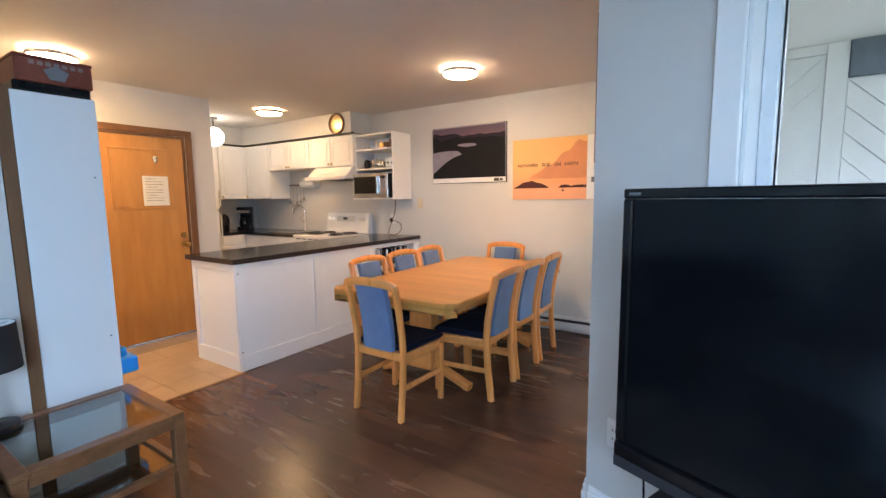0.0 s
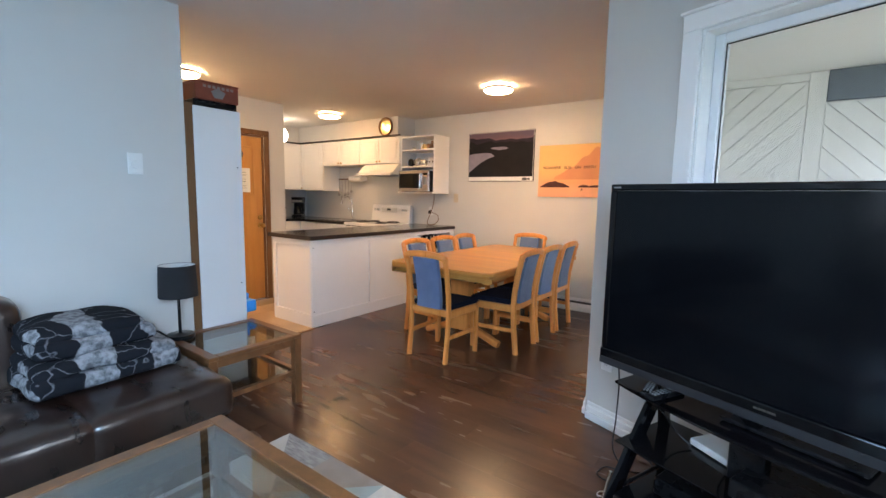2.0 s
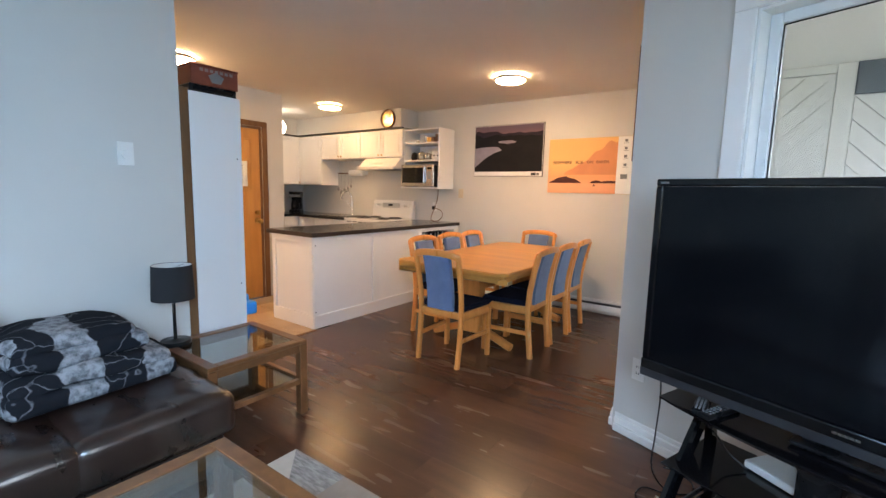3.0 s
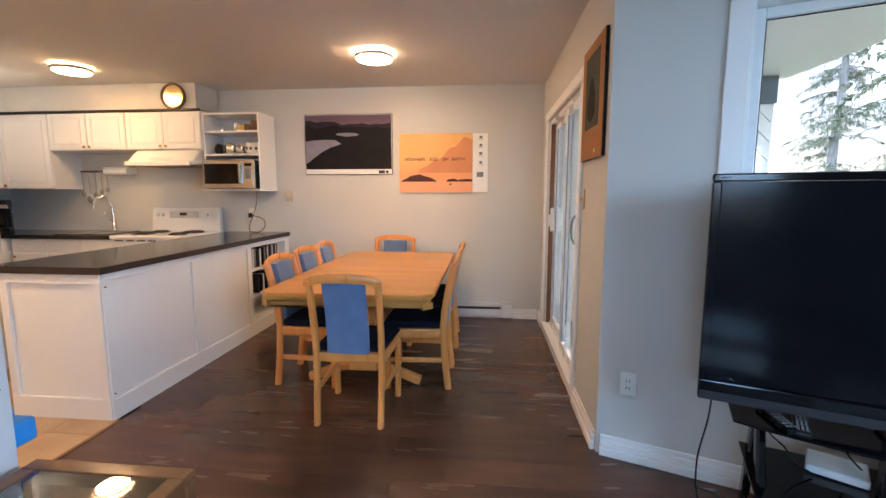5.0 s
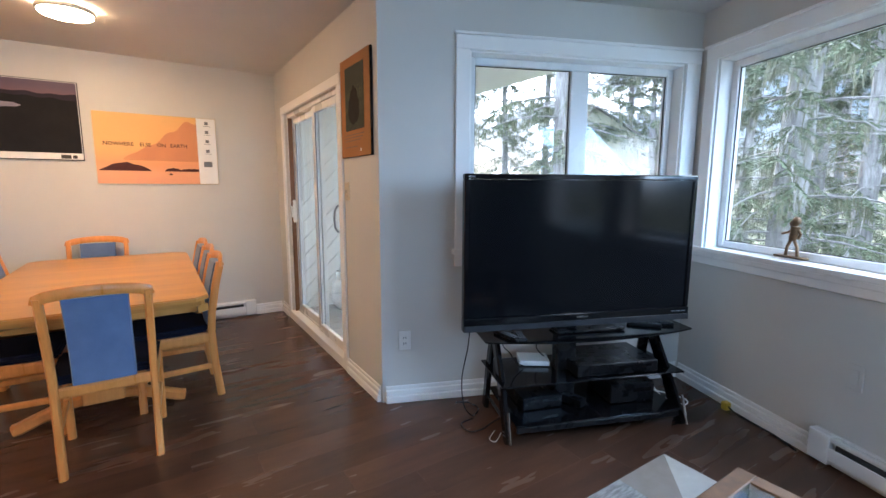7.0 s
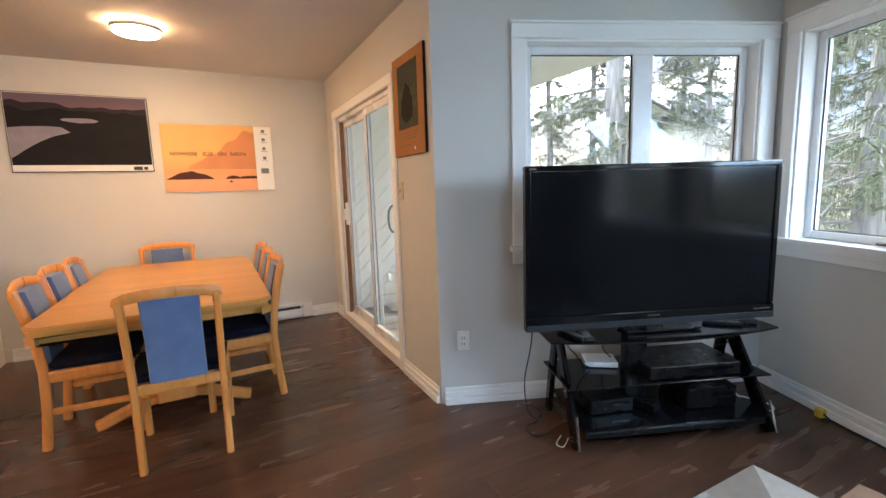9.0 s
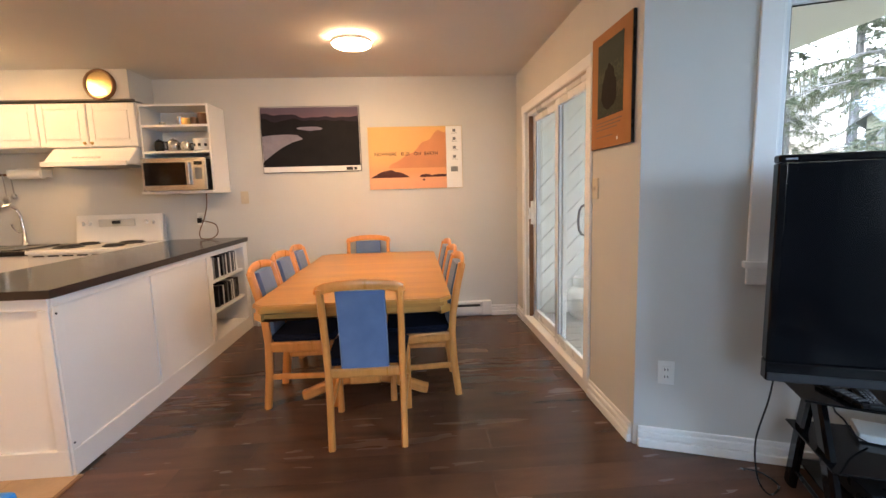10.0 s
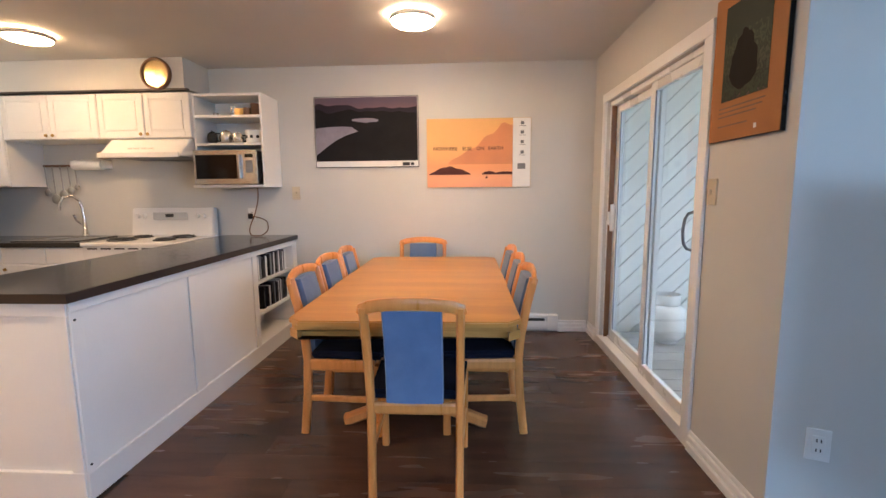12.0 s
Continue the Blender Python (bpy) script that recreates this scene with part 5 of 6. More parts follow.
def device(m, w, d, h, mat, label, name, front=True):
    ob = thing(name, m, label, name.replace("_", " "))
    part("case", box(0, w, 0, d, .004, h, .004), mat, ob)
    for x in (.02, w - .04):
        part("foot", box(x, x + .02, .02, d - .02, 0, .0038), M_BAR, ob)
    if front:
        part("display", box(w * .12, w * .40, -.0015, -.0003, h * .35, h * .7), M_BLACK, ob)
        part("tray", box(w * .5, w * .92, -.0015, -.0003, h * .55, h * .75), M_GLOSS, ob)
    return ob


device(TS @ pose(.435, -.50, .2905), .50, .30, .07, M_BLACK, "black video recorder on the stand's middle shelf", "video_recorder")
device(TS @ pose(.18, -.28, .2905, 0, 0, -14), .18, .14, .034, M_PLATE, "white network router on the middle shelf", "router", False)
device(TS @ pose(.14, -.46, .1045, 0, 0, 4), .24, .28, .075, M_BLACK, "black set-top box on the bottom shelf", "set_top_box")
device(TS @ pose(.66, -.48, .1045), .28, .26, .115, M_BLACK, "black game console on the bottom shelf", "game_console")
device(TS @ pose(.46, -.50, .1045, 0, 0, 30), .06, .16, .05, M_BLACK, "black handset cradle on the bottom shelf", "handset", False)
device(TS @ pose(.75, -.42, .2200), .12, .06, .034, M_PLATE, "white game controller on the console", "game_controller", False)
device(TS @ pose(.35, -.42, .5185), .42, .12, .018, M_BLACK, "slim black signal bar on the top shelf", "signal_bar", False)


def cable(pts, r, mat, label):
    """A soft cable through some points."""
    return solid("cable", tube(bmesh.new(), soft_line(pts), r, 6), mat, label, "cable", m=B1, smooth=True)


cable([(.46, -.36, .60), (.455, -.33, .45), (.43, -.30, .25), (.44, -.32, .10), (.50, -.28, .012), (.56, -.20, .008), (.52, -.12, .01), (.44, -.14, .03), (.43, -.2, .06)], .0035, M_BLACK, "black cable hanging behind the television to the floor")
cable([(.50, -.30, .006), (.42, -.34, .006), (.44, -.43, .006), (.52, -.42, .006), (.60, -.36, .006), (.70, -.30, .006)], .0032, M_BLACK, "black cable looped on the floor by the stand")
cable([(.62, -.42, .50), (.66, -.36, .44), (.70, -.34, .40), (.74, -.32, .34), (.80, -.30, .30)], .0035, M_BLACK, "black cable hanging under the stand's top shelf")
cable([(.93, -.30, .50), (.90, -.26, .42), (.92, -.22, .36), (.98, -.26, .30)], .0035, M_BLACK, "black cable behind the television stand's spine")
cable([(1.60, -.30, .50), (1.66, -.34, .46), (1.62, -.33, .41), (1.55, -.28, .36)], .0035, M_BLACK, "black cable looping under the stand's shelf end")
cable([(1.62, -.30, .18), (1.70, -.34, .05), (1.82, -.40, .008), (1.88, -.34, .008), (1.80, -.22, .008), (1.70, -.16, .008)], .004, M_PLATE, "white cable curling on the floor beside the stand")
cable([(.58, -.45, .006), (.53, -.52, .006), (.55, -.56, .012), (.60, -.50, .02)], .0025, M_PLATE, "white cable end on the floor under the stand")
pw = cable([(2.035, -.50, .03), (2.04, -.56, .008), (2.045, -.66, .008), (2.05, -.80, .008), (2.03, -.93, .008)], .005, M_BLACK, "black power lead lying along the baseboard")
tagged(pw, "black power lead with yellow end along the baseboard")
part("yellow_end", box(2.015, 2.057, -.51, -.47, .0, .05, .006), material("yellow_plastic", (.62, .42, .04), rough=.45), pw, "yellow plug end")


def figurine():
    """A small plain statuette on a base, as one shape."""
    bm = bmesh.new()
    bx(bm, -.085, .085, -.022, .022, 0, .012, bevel=.004)
    tube(bm, [(-.03, 0, .012), (-.025, 0, .06), (-.005, 0, .10)], .008)
    tube(bm, [(.035, 0, .012), (.03, 0, .06), (.008, 0, .10)], .008)
    rod(bm, (0, 0, .095), (.012, 0, .17), .018, .022)
    tube(bm, [(.005, 0, .165), (-.03, .0, .135), (-.062, 0, .125)], .0065)
    tube(bm, [(.02, 0, .165), (.04, 0, .13), (.03, 0, .105)], .0065)
    for k in range(5):
        t = bmesh.new()
        bmesh.ops.create_icosphere(t, subdivisions=2, radius=.02 + .004 * math.sin(k * 3))
        merge(bm, t, pose(.005 + .012 * math.sin(k * 1.7), .008 * math.cos(k * 2.2), .193 + .009 * math.cos(k)))
    return solid("figurine", bm, material("aged_bronze", (.20, .11, .05), (.09, .05, .025), rough=.5, metal=.5, scale=30, fine=160, bump=.3), "small bronze figurine standing on the window sill", "figurine", m=B2 @ pose(.70, .045, .963, 0, 0, 0), smooth=True)


figurine()


# ---- sofa side ----
def wood_glass_table(name, m, lx, ly, h, label, cat):
    """A walnut table with an inset glass top and a glass shelf below."""
    ob = thing(name, m, label, cat)
    w = .048
    for x in (w / 2, lx - w / 2):
        for y in (w / 2, ly - w / 2):
            part("leg", box(x - w / 2, x + w / 2, y - w / 2, y + w / 2, 0, h - .0005, .003), M_WALNUT, ob)
    e = .055
    for a, b, c, d in ((0, lx, 0, e), (0, lx, ly - e, ly), (0, e, e + .0005, ly - e - .0005), (lx - e, lx, e + .0005, ly - e - .0005)):
        part("top_rail", box(a, b, c, d, h, h + .022, .003), M_WALNUT, ob)
    ap = bmesh.new()
    bx(ap, w + .001, lx - w - .001, .012, .034, h - .045, h - .001)
    bx(ap, w + .001, lx - w - .001, ly - .034, ly - .012, h - .045, h - .001)
    bx(ap, .012, .034, w + .001, ly - w - .001, h - .045, h - .001)
    bx(ap, lx - .034, lx - .012, w + .001, ly - w - .001, h - .045, h - .001)
    part("apron", ap, M_WALNUT, ob)
    part("glass_top", box(e - .006, lx - e + .006, e - .006, ly - e + .006, h + .010, h + .018), M_TGLASS, ob, "clear glass top")
    sh = bmesh.new()
    z = .19
    for a, b, c, d in ((w + .001, lx - w - .001, .006, .036), (w + .001, lx - w - .001, ly - .036, ly - .006), (.006, .036, w + .001, ly - w - .001), (lx - .036, lx - .006, w + .001, ly - w - .001)):
        bx(sh, a, b, c, d, z, z + .028)
    part("shelf_rail", sh, M_WALNUT, ob)
    part("glass_shelf", box(.03, lx - .03, .037, ly - .037, z + .012, z + .018), M_TGLASS, ob, "clear glass shelf")
    return ob


wood_glass_table("end_table", pose(-2.07, -.015, 0), .565, .575, .428, "square walnut end table with glass top", "end table")
wood_glass_table("coffee_table", pose(-.88, -1.00, 0), 1.285, .735, .428, "long walnut coffee table with glass top", "coffee table")


def table_lamp():
    ob = thing("table_lamp", pose(-2.0, .055, .4505), "black table lamp with charcoal drum shade, unlit", "table lamp")
    b = bmesh.new()
    lathe(b, [(.001, 0), (.078, 0), (.080, .012), (.074, .022), (.02, .026), (.009, .03), (.008, .26), (.001, .262)], 32)
    part("base", b, M_BLACK, ob, smooth=True)
    s = bmesh.new()
    lathe(s, [(.106, .255), (.098, .445), (.0965, .445), (.1045, .255), (.106, .255)], 40, cap=False)
    part("shade", s, M_SHADE, ob, smooth=True)
    l = bmesh.new()
    lathe(l, [(.1035, .257), (.0958, .443)], 40, cap=False)
    part("lining", l, M_LINER, ob)
    bl = bmesh.new()
    bmesh.ops.create_uvsphere(bl, u_segments=16, v_segments=10, radius=.028)
    bmesh.ops.translate(bl, verts=bl.verts[:], vec=(0, 0, .33))
    part("bulb", bl, M_PLATE, ob, smooth=True)
    r = bmesh.new()
    for a in (0, 120, 240):
        rod(r, (0, 0, .425), (.097 * math.cos(radians(a)), .097 * math.sin(radians(a)), .435), .002, n=6)
    part("spider", r, M_STEEL, ob)
    c = bmesh.new()
    tube(c, [(.02, -.01, .28), (.022, -.012, .22), (.022, -.012, .18)], .0015, 5)
    part("pull_chain", c, M_STEEL, ob)
    return ob


table_lamp()


def cushion(x0, x1, y0, y1, z0, z1, r, seed, puff=.02):
    """A stuffed leather block with soft edges and creases."""
    bm = bmesh.new()
    bx(bm, x0, x1, y0, y1, z0, z1, bevel=r, seg=4)
    bmesh.ops.subdivide_edges(bm, edges=[e for e in bm.edges if e.calc_length() > .12], cuts=16, use_grid_fill=True)
    cx, cy, cz = (x0 + x1) / 2, (y0 + y1) / 2, (z0 + z1) / 2
    for v in bm.verts:
        u, w, t = (v.co.x - cx) / (x1 - x0) * 2, (v.co.y - cy) / (y1 - y0) * 2, (v.co.z - cz) / (z1 - z0) * 2
        n = noise.noise(v.co * 7 + Vector((seed, 0, 0)))
        if t > .5:
            v.co.z += puff * (1 - u ** 4) * (1 - w ** 4) + .010 * n + .004 * noise.noise(v.co * 21)
        v.co.x += .006 * noise.noise(v.co * 9 + Vector((0, seed, 0)))
        v.co.y += .006 * noise.noise(v.co * 9 + Vector((0, 0, seed)))
    return bm


def sofa():
    ob = thing("sofa", pose(-2.13, -2.35, 0), "dark brown leather sectional sofa with worn seat cushions", "sofa")
    part("base", box(.02, .86, .02, 2.29, .05, .235, .03, 3), M_LEATHER, ob)
    for i, (a, b) in enumerate(((.012, .62), (.578, 1.20), (1.158, 1.783), (1.741, 2.335))):
        part("seat_cushion", cushion(.18, .90, a, b, .232, .425, .06, i * 3.7), M_LEATHER, ob, smooth=True)
    for i, (a, b) in enumerate(((.02, .86), (.862, 1.70))):
        bk = cushion(.0, .25, a, b, .36, .815, .07, 20 + i * 5)
        for v in bk.verts:
            v.co.x -= (v.co.z - .4) * .10 - .035
        part("back_cushion", bk, M_LEATHER, ob, smooth=True)
    part("back_frame", box(.01, .09, .03, 2.29, .236, .45, .02, 2), M_LEATHER, ob)
    for x, y in ((.08, .08), (.08, 2.2), (.78, .08), (.78, 2.2)):
        part("foot", box(x, x + .05, y, y + .05, 0, .0495), M_BLACK, ob)
    return ob


sofa()


def plush():
    """Dark plush print with broad pale bands, mottled within, and thin pale twigs."""
    mt = material("grey_plush_print", (.30, .31, .33), (.10, .105, .115), rough=.95, scale=34, fine=240, bump=.5, spec=.05, lo=.5, hi=.78)
    nt = mt.node_tree
    p = nt.nodes["Principled BSDF"]
    old = p.inputs["Base Color"].links[0].from_socket
    co = nt.nodes.new("ShaderNodeTexCoord")
    wv = nt.nodes.new("ShaderNodeTexNoise")
    wv.inputs["Scale"].default_value, wv.inputs["Detail"].default_value = 5.0, 3
    wm = nt.nodes.new("ShaderNodeVectorMath")
    wm.operation = "MULTIPLY_ADD"
    wm.inputs[1].default_value = (.30, .30, .30)
    nt.links.new(co.outputs["Object"], wv.inputs["Vector"])
    nt.links.new(wv.outputs["Color"], wm.inputs[0])
    nt.links.new(co.outputs["Object"], wm.inputs[2])
    bands = nt.nodes.new("ShaderNodeTexWave")
    bands.bands_direction = "Y"
    bands.inputs["Scale"].default_value, bands.inputs["Distortion"].default_value, bands.inputs["Phase Offset"].default_value = 1.15, 0.0, 1.2
    nt.links.new(wm.outputs[0], bands.inputs["Vector"])
    rp = nt.nodes.new("ShaderNodeValToRGB")
    rp.color_ramp.elements[0].position, rp.color_ramp.elements[1].position = .62, .68
    nt.links.new(bands.outputs["Fac"], rp.inputs["Fac"])
    vo = nt.nodes.new("ShaderNodeTexVoronoi")
    vo.feature = "DISTANCE_TO_EDGE"
    vo.inputs["Scale"].default_value = 7.5
    sq = nt.nodes.new("ShaderNodeMapping")
    sq.inputs["Scale"].default_value = (1.0, .45, 1.0)
    sq.inputs["Rotation"].default_value = (.5, 0, .35)
    nt.links.new(wm.outputs[0], sq.inputs["Vector"])
    nt.links.new(sq.outputs[0], vo.inputs["Vector"])
    vr = nt.nodes.new("ShaderNodeValToRGB")
    vr.color_ramp.elements[0].position, vr.color_ramp.elements[1].position = .004, .022
    vr.color_ramp.elements[0].color, vr.color_ramp.elements[1].color = (.55, .55, .55, 1), (0, 0, 0, 1)
    nt.links.new(vo.outputs["Distance"], vr.inputs["Fac"])
    mm = nt.nodes.new("ShaderNodeMath")
    mm.operation = "MAXIMUM"
    nt.links.new(rp.outputs["Color"], mm.inputs[0])
    nt.links.new(vr.outputs["Color"], mm.inputs[1])
    mx = nt.nodes.new("ShaderNodeMix")
    mx.data_type = "RGBA"
    mx.inputs[6].default_value = (.014, .015, .019, 1)
    nt.links.new(mm.outputs[0], mx.inputs[0])
    nt.links.new(old, mx.inputs[7])
    nt.links.new(mx.outputs[2], p.inputs["Base Color"])
    return mt


def blanket():
    ob = thing("folded_blanket", pose(-1.75, -.42, .452, 0, 0, 4), "folded charcoal plush blanket with grey print on sofa", "blanket")
    pm = plush()
    z = 0
    for i, (hx, hy, h, back) in enumerate(((.205, .300, .085, 0), (.195, .285, .085, .005), (.170, .235, .08, .035), (.160, .215, .075, .05))):
        bm = bmesh.new()
        bx(bm, -hx, hx, -hy, hy, 0, h, bevel=h * .44, seg=5)
        bmesh.ops.subdivide_edges(bm, edges=[e for e in bm.edges if e.calc_length() > .1], cuts=14, use_grid_fill=True)
        for v in bm.verts:
            q = v.co * 6 + Vector((i * 9, 0, 0))
            top = v.co.z > h * .5
            sag = (v.co.y / hy) ** 4 * .30 + max(0, v.co.x / hx) ** 3 * .22
            v.co.z = max(v.co.z, 0) * (1 - sag * (i % 2)) + (.016 * noise.noise(q) if top or i else 0)
            v.co.x += .012 * noise.noise(q + Vector((0, 5, 0))) - back * .4
            v.co.y += .016 * noise.noise(q + Vector((0, 0, 5))) - back
            v.co.z = max(v.co.z, 0) + z
        part("fold", bm, pm, ob, smooth=True)
        z += h - .012
    return ob


blanket()


def tall_cabinet():
    ob = thing("tall_cabinet", pose(-2.945, .205, 0), "tall narrow white cabinet with brown back edge", "cabinet")
    part("back_board", box(0, .80, -.001, .048, 0, 1.885, .002), M_JAMB, ob, "brown back edge")
    part("body", box(.0, .803, .0485, .358, 0, 1.872, .003), material("white_laminate", (.76, .77, .77), (.73, .74, .74), rough=.4, scale=2, fine=80), ob)
    for z in (.70, 1.50):
        s = bmesh.new()
        rod(s, (.8035, .325, z), (.8055, .325, z), .004, n=8)
        part("screw", s, M_BAR, ob)
    return ob


tall_cabinet()
bl = bmesh.new()
bx(bl, 0, .36, 0, .285, 0, .05, bevel=.006)
bk = solid("disc_player", bl, M_BLACK, "flat black disc player on the tall cabinet", "disc player", m=pose(-2.53, .272, 1.8725))
part("front_strip", box(.3605, .362, .02, .26, .015, .035), M_GLOSS, bk)
rb = thing("wooden_box", pose(-2.50, .285, 1.9225), "dark red wooden crate with faded lettering", "box")
part("crate", box(0, .33, 0, .285, 0, .105, .004), M_BOXRED, rb)
part("lid", box(-.003, .333, -.003, .288, .1055, .118, .003), M_BOXRED, rb)
lt = bmesh.new()
for i in range(7):
    bx(lt, .3303, .3312, .05 + i * .03, .07 + i * .03, .078, .096)
part("lettering", lt, material("faded_grey_ink", (.25, .20, .18), rough=.7), rb)
em = bmesh.new()
em2 = prism([(.12, .02), (.175, .02), (.195, .06), (.1475, .085), (.10, .06)], 0, 1)
for v in em2.verts:
    v.co = Vector((.3303 + .001 * v.co.z, v.co.x, v.co.y))
merge(em, em2)
bmesh.ops.recalc_face_normals(em, faces=em.faces[:])
part("emblem", em, M_GREY, rb)
bb = bmesh.new()
bx(bb, -.07, .07, 0, .085, 0, .085, bevel=.015, seg=2)
bt = solid("plastic_caddy", bb, M_BRIGHTBLUE, "bright blue plastic caddy hung on the cabinet side", "caddy", m=pose(-2.225, .5627, .47))
part("holder", box(-.05, .03, 0, .05, .0855, .135, .012, 2), M_BRIGHTBLUE, bt)
part("hook", box(-.012, .012, .0, .006, .1355, .17, .002), M_BRIGHTBLUE, bt)


def rug():
    """A flat-woven rug of pale triangles and grey ribbed patches."""
    ob = thing("area_rug", pose(-1.22, -1.45, 0.001), "flat-woven rug with white, grey and pale blue triangles", "rug")
    W, H = 2.17, 1.72
    mats = (material("cream_wool", (.62, .60, .55), (.52, .50, .46), rough=.95, scale=14, fine=300, bump=.5),
            material("grey_ribbed_wool", (.17, .165, .16), (.45, .44, .42), rough=.95, scale=90, stretch=(.2, 1, 1), fine=300, bump=.7),
            material("pale_blue_wool", (.36, .43, .43), (.30, .36, .37), rough=.95, scale=14, fine=300, bump=.5),
            material("taupe_wool", (.34, .29, .25), (.28, .24, .20), rough=.95, scale=14, fine=300, bump=.5))
    part("backing", box(.003, W - .003, .003, H - .003, 0, .005), mats[3], ob)
    nx, ny = 6, 5
    rnd = random.Random(12)
    for i in range(nx):
        for j in range(ny):
            a, b, c, d = i * W / nx, (i + 1) * W / nx, j * H / ny, (j + 1) * H / ny
            for k, tri in enumerate((((a, c), (b, c), (b, d)), ((a, c), (b, d), (a, d))) if (i + j) % 2 else (((a, c), (b, c), (a, d)), ((b, c), (b, d), (a, d)))):
                part("patch", prism(list(tri), .0052, .010), mats[(i * 2 + j * 3 + k * (1 + j)) % 4 if rnd.random() < .8 else 0], ob)
    return ob


rug()


# ---- outdoors ----
bz = bmesh.new()
bx(bz, .141, 2.40, 1.2, 4.15, -.14, -.075)
balc = solid("balcony_floor", bz, M_SUB, "weathered grey board balcony floor", "balcony floor", kind="structure")
for i in range(16):
    y = 1.22 + i * .182
    part("deck_board", box(.142, 2.40, y, y + .172, -.0748, -.045, .003), M_DECK, balc)
solid("balcony_ceiling", bx(bmesh.new(), .141, 2.45, .70, 4.30, 2.50, 2.56), M_SIDE, "cream boarded balcony ceiling", "ceiling", kind="structure")


def siding_wall():
    ob = solid("wall_balcony", bx(bmesh.new(), .141, 2.30, 4.20, 4.30, -.14, 2.50), M_SIDE, "cream balcony wall clad in diagonal boards", "wall", kind="structure")
    def boards(x0, x1, z0, z1, sgn):
        w, gap = .136, .010
        n = int((x1 - x0 + z1 - z0) / (w * 1.414)) + 2
        for i in range(n):
            q = []
            for c in (i * w * 1.414, (i + 1) * w * 1.414 - gap * 1.414):
                lo = z0 - (x1 - x0) + c
                q.append(lo)
            pts = [(x0, q[0]), (x1, q[0] + x1 - x0), (x1, q[1] + x1 - x0), (x0, q[1])]
            out = pts
            for lim, keep in ((z0, 1), (z1, -1)):
                res = []
                for k in range(len(out)):
                    a, b = out[k - 1], out[k]
                    ia, ib = (a[1] - lim) * keep >= 0, (b[1] - lim) * keep >= 0
                    if ia != ib:
                        t = (lim - a[1]) / (b[1] - a[1])
                        res.append((a[0] + (b[0] - a[0]) * t, lim))
                    if ib:
                        res.append(b)
                out = res
                if not out:
                    break
            if len(out) < 3:
                continue
            if sgn < 0:
                out = [(x0 + x1 - x, z) for x, z in out][::-1]
            part("board", slab_poly(out, 4.180, 4.199), M_SIDE, ob)
    boards(.20, 1.0, -.08, 2.42, 1)
    boards(1.14, 2.28, -.08, 2.22, -1)
    part("batten", box(1.005, 1.135, 4.168, 4.199, -.08, 2.499, .003), M_SIDE, ob)
    part("head_board", box(.141, 1.004, 4.170, 4.199, 2.425, 2.499, .003), M_SIDE, ob)
    part("beam", box(1.136, 2.30, 4.150, 4.199, 2.235, 2.499, .003), M_BEAM, ob, "blue-grey painted beam")
    return ob


siding_wall()


def propane_tank():
    ob = thing("propane_tank", pose(.66, 3.88, -.0448), "white propane cylinder standing on the balcony boards", "gas cylinder")
    b = bmesh.new()
    lathe(b, [(.10, .0), (.10, .02), (.12, .03), (.152, .07), (.157, .12), (.157, .26), (.15, .30), (.11, .34), (.04, .355), (.001, .357)], 32)
    part("body", b, M_ENAMEL, ob, smooth=True)
    c = bmesh.new()
    lathe(c, [(.10, .335), (.10, .43), (.105, .435), (.108, .43), (.104, .335)], 32, cap=False)
    part("collar", c, M_ENAMEL, ob, smooth=True)
    v = bmesh.new()
    rod(v, (0, 0, .355), (0, 0, .40), .016)
    rod(v, (-.03, 0, .40), (.03, 0, .40), .018)
    part("valve", v, M_BRASS, ob)
    return ob


propane_tank()


def railing():
    ob = thing("balcony_railing", pose(2.36, 1.25, -.045), "dark balcony railing with thin upright bars", "railing")
    part("top_rail", box(-.03, .03, 0, 2.93, 1.02, 1.06, .005), M_BEAM, ob)
    part("bottom_rail", box(-.02, .02, 0, 2.93, .09, .12, .004), M_BEAM, ob)
    for i in range(25):
        y = .06 + i * .117
        part("baluster", box(-.009, .009, y - .009, y + .009, .1205, 1.0195), M_BEAM, ob)
    for y in (.02, 1.46, 2.88):
        part("post", box(-.04, .04, y - .03, y + .04, -.05, 1.019), M_BEAM, ob)
    return ob


railing()
solid("ground", bx(bmesh.new(), -1500, 1500, -1500, 1500, -3.9, -3.6), M_GROUND, "mossy forest ground around the house", "ground", kind="structure")


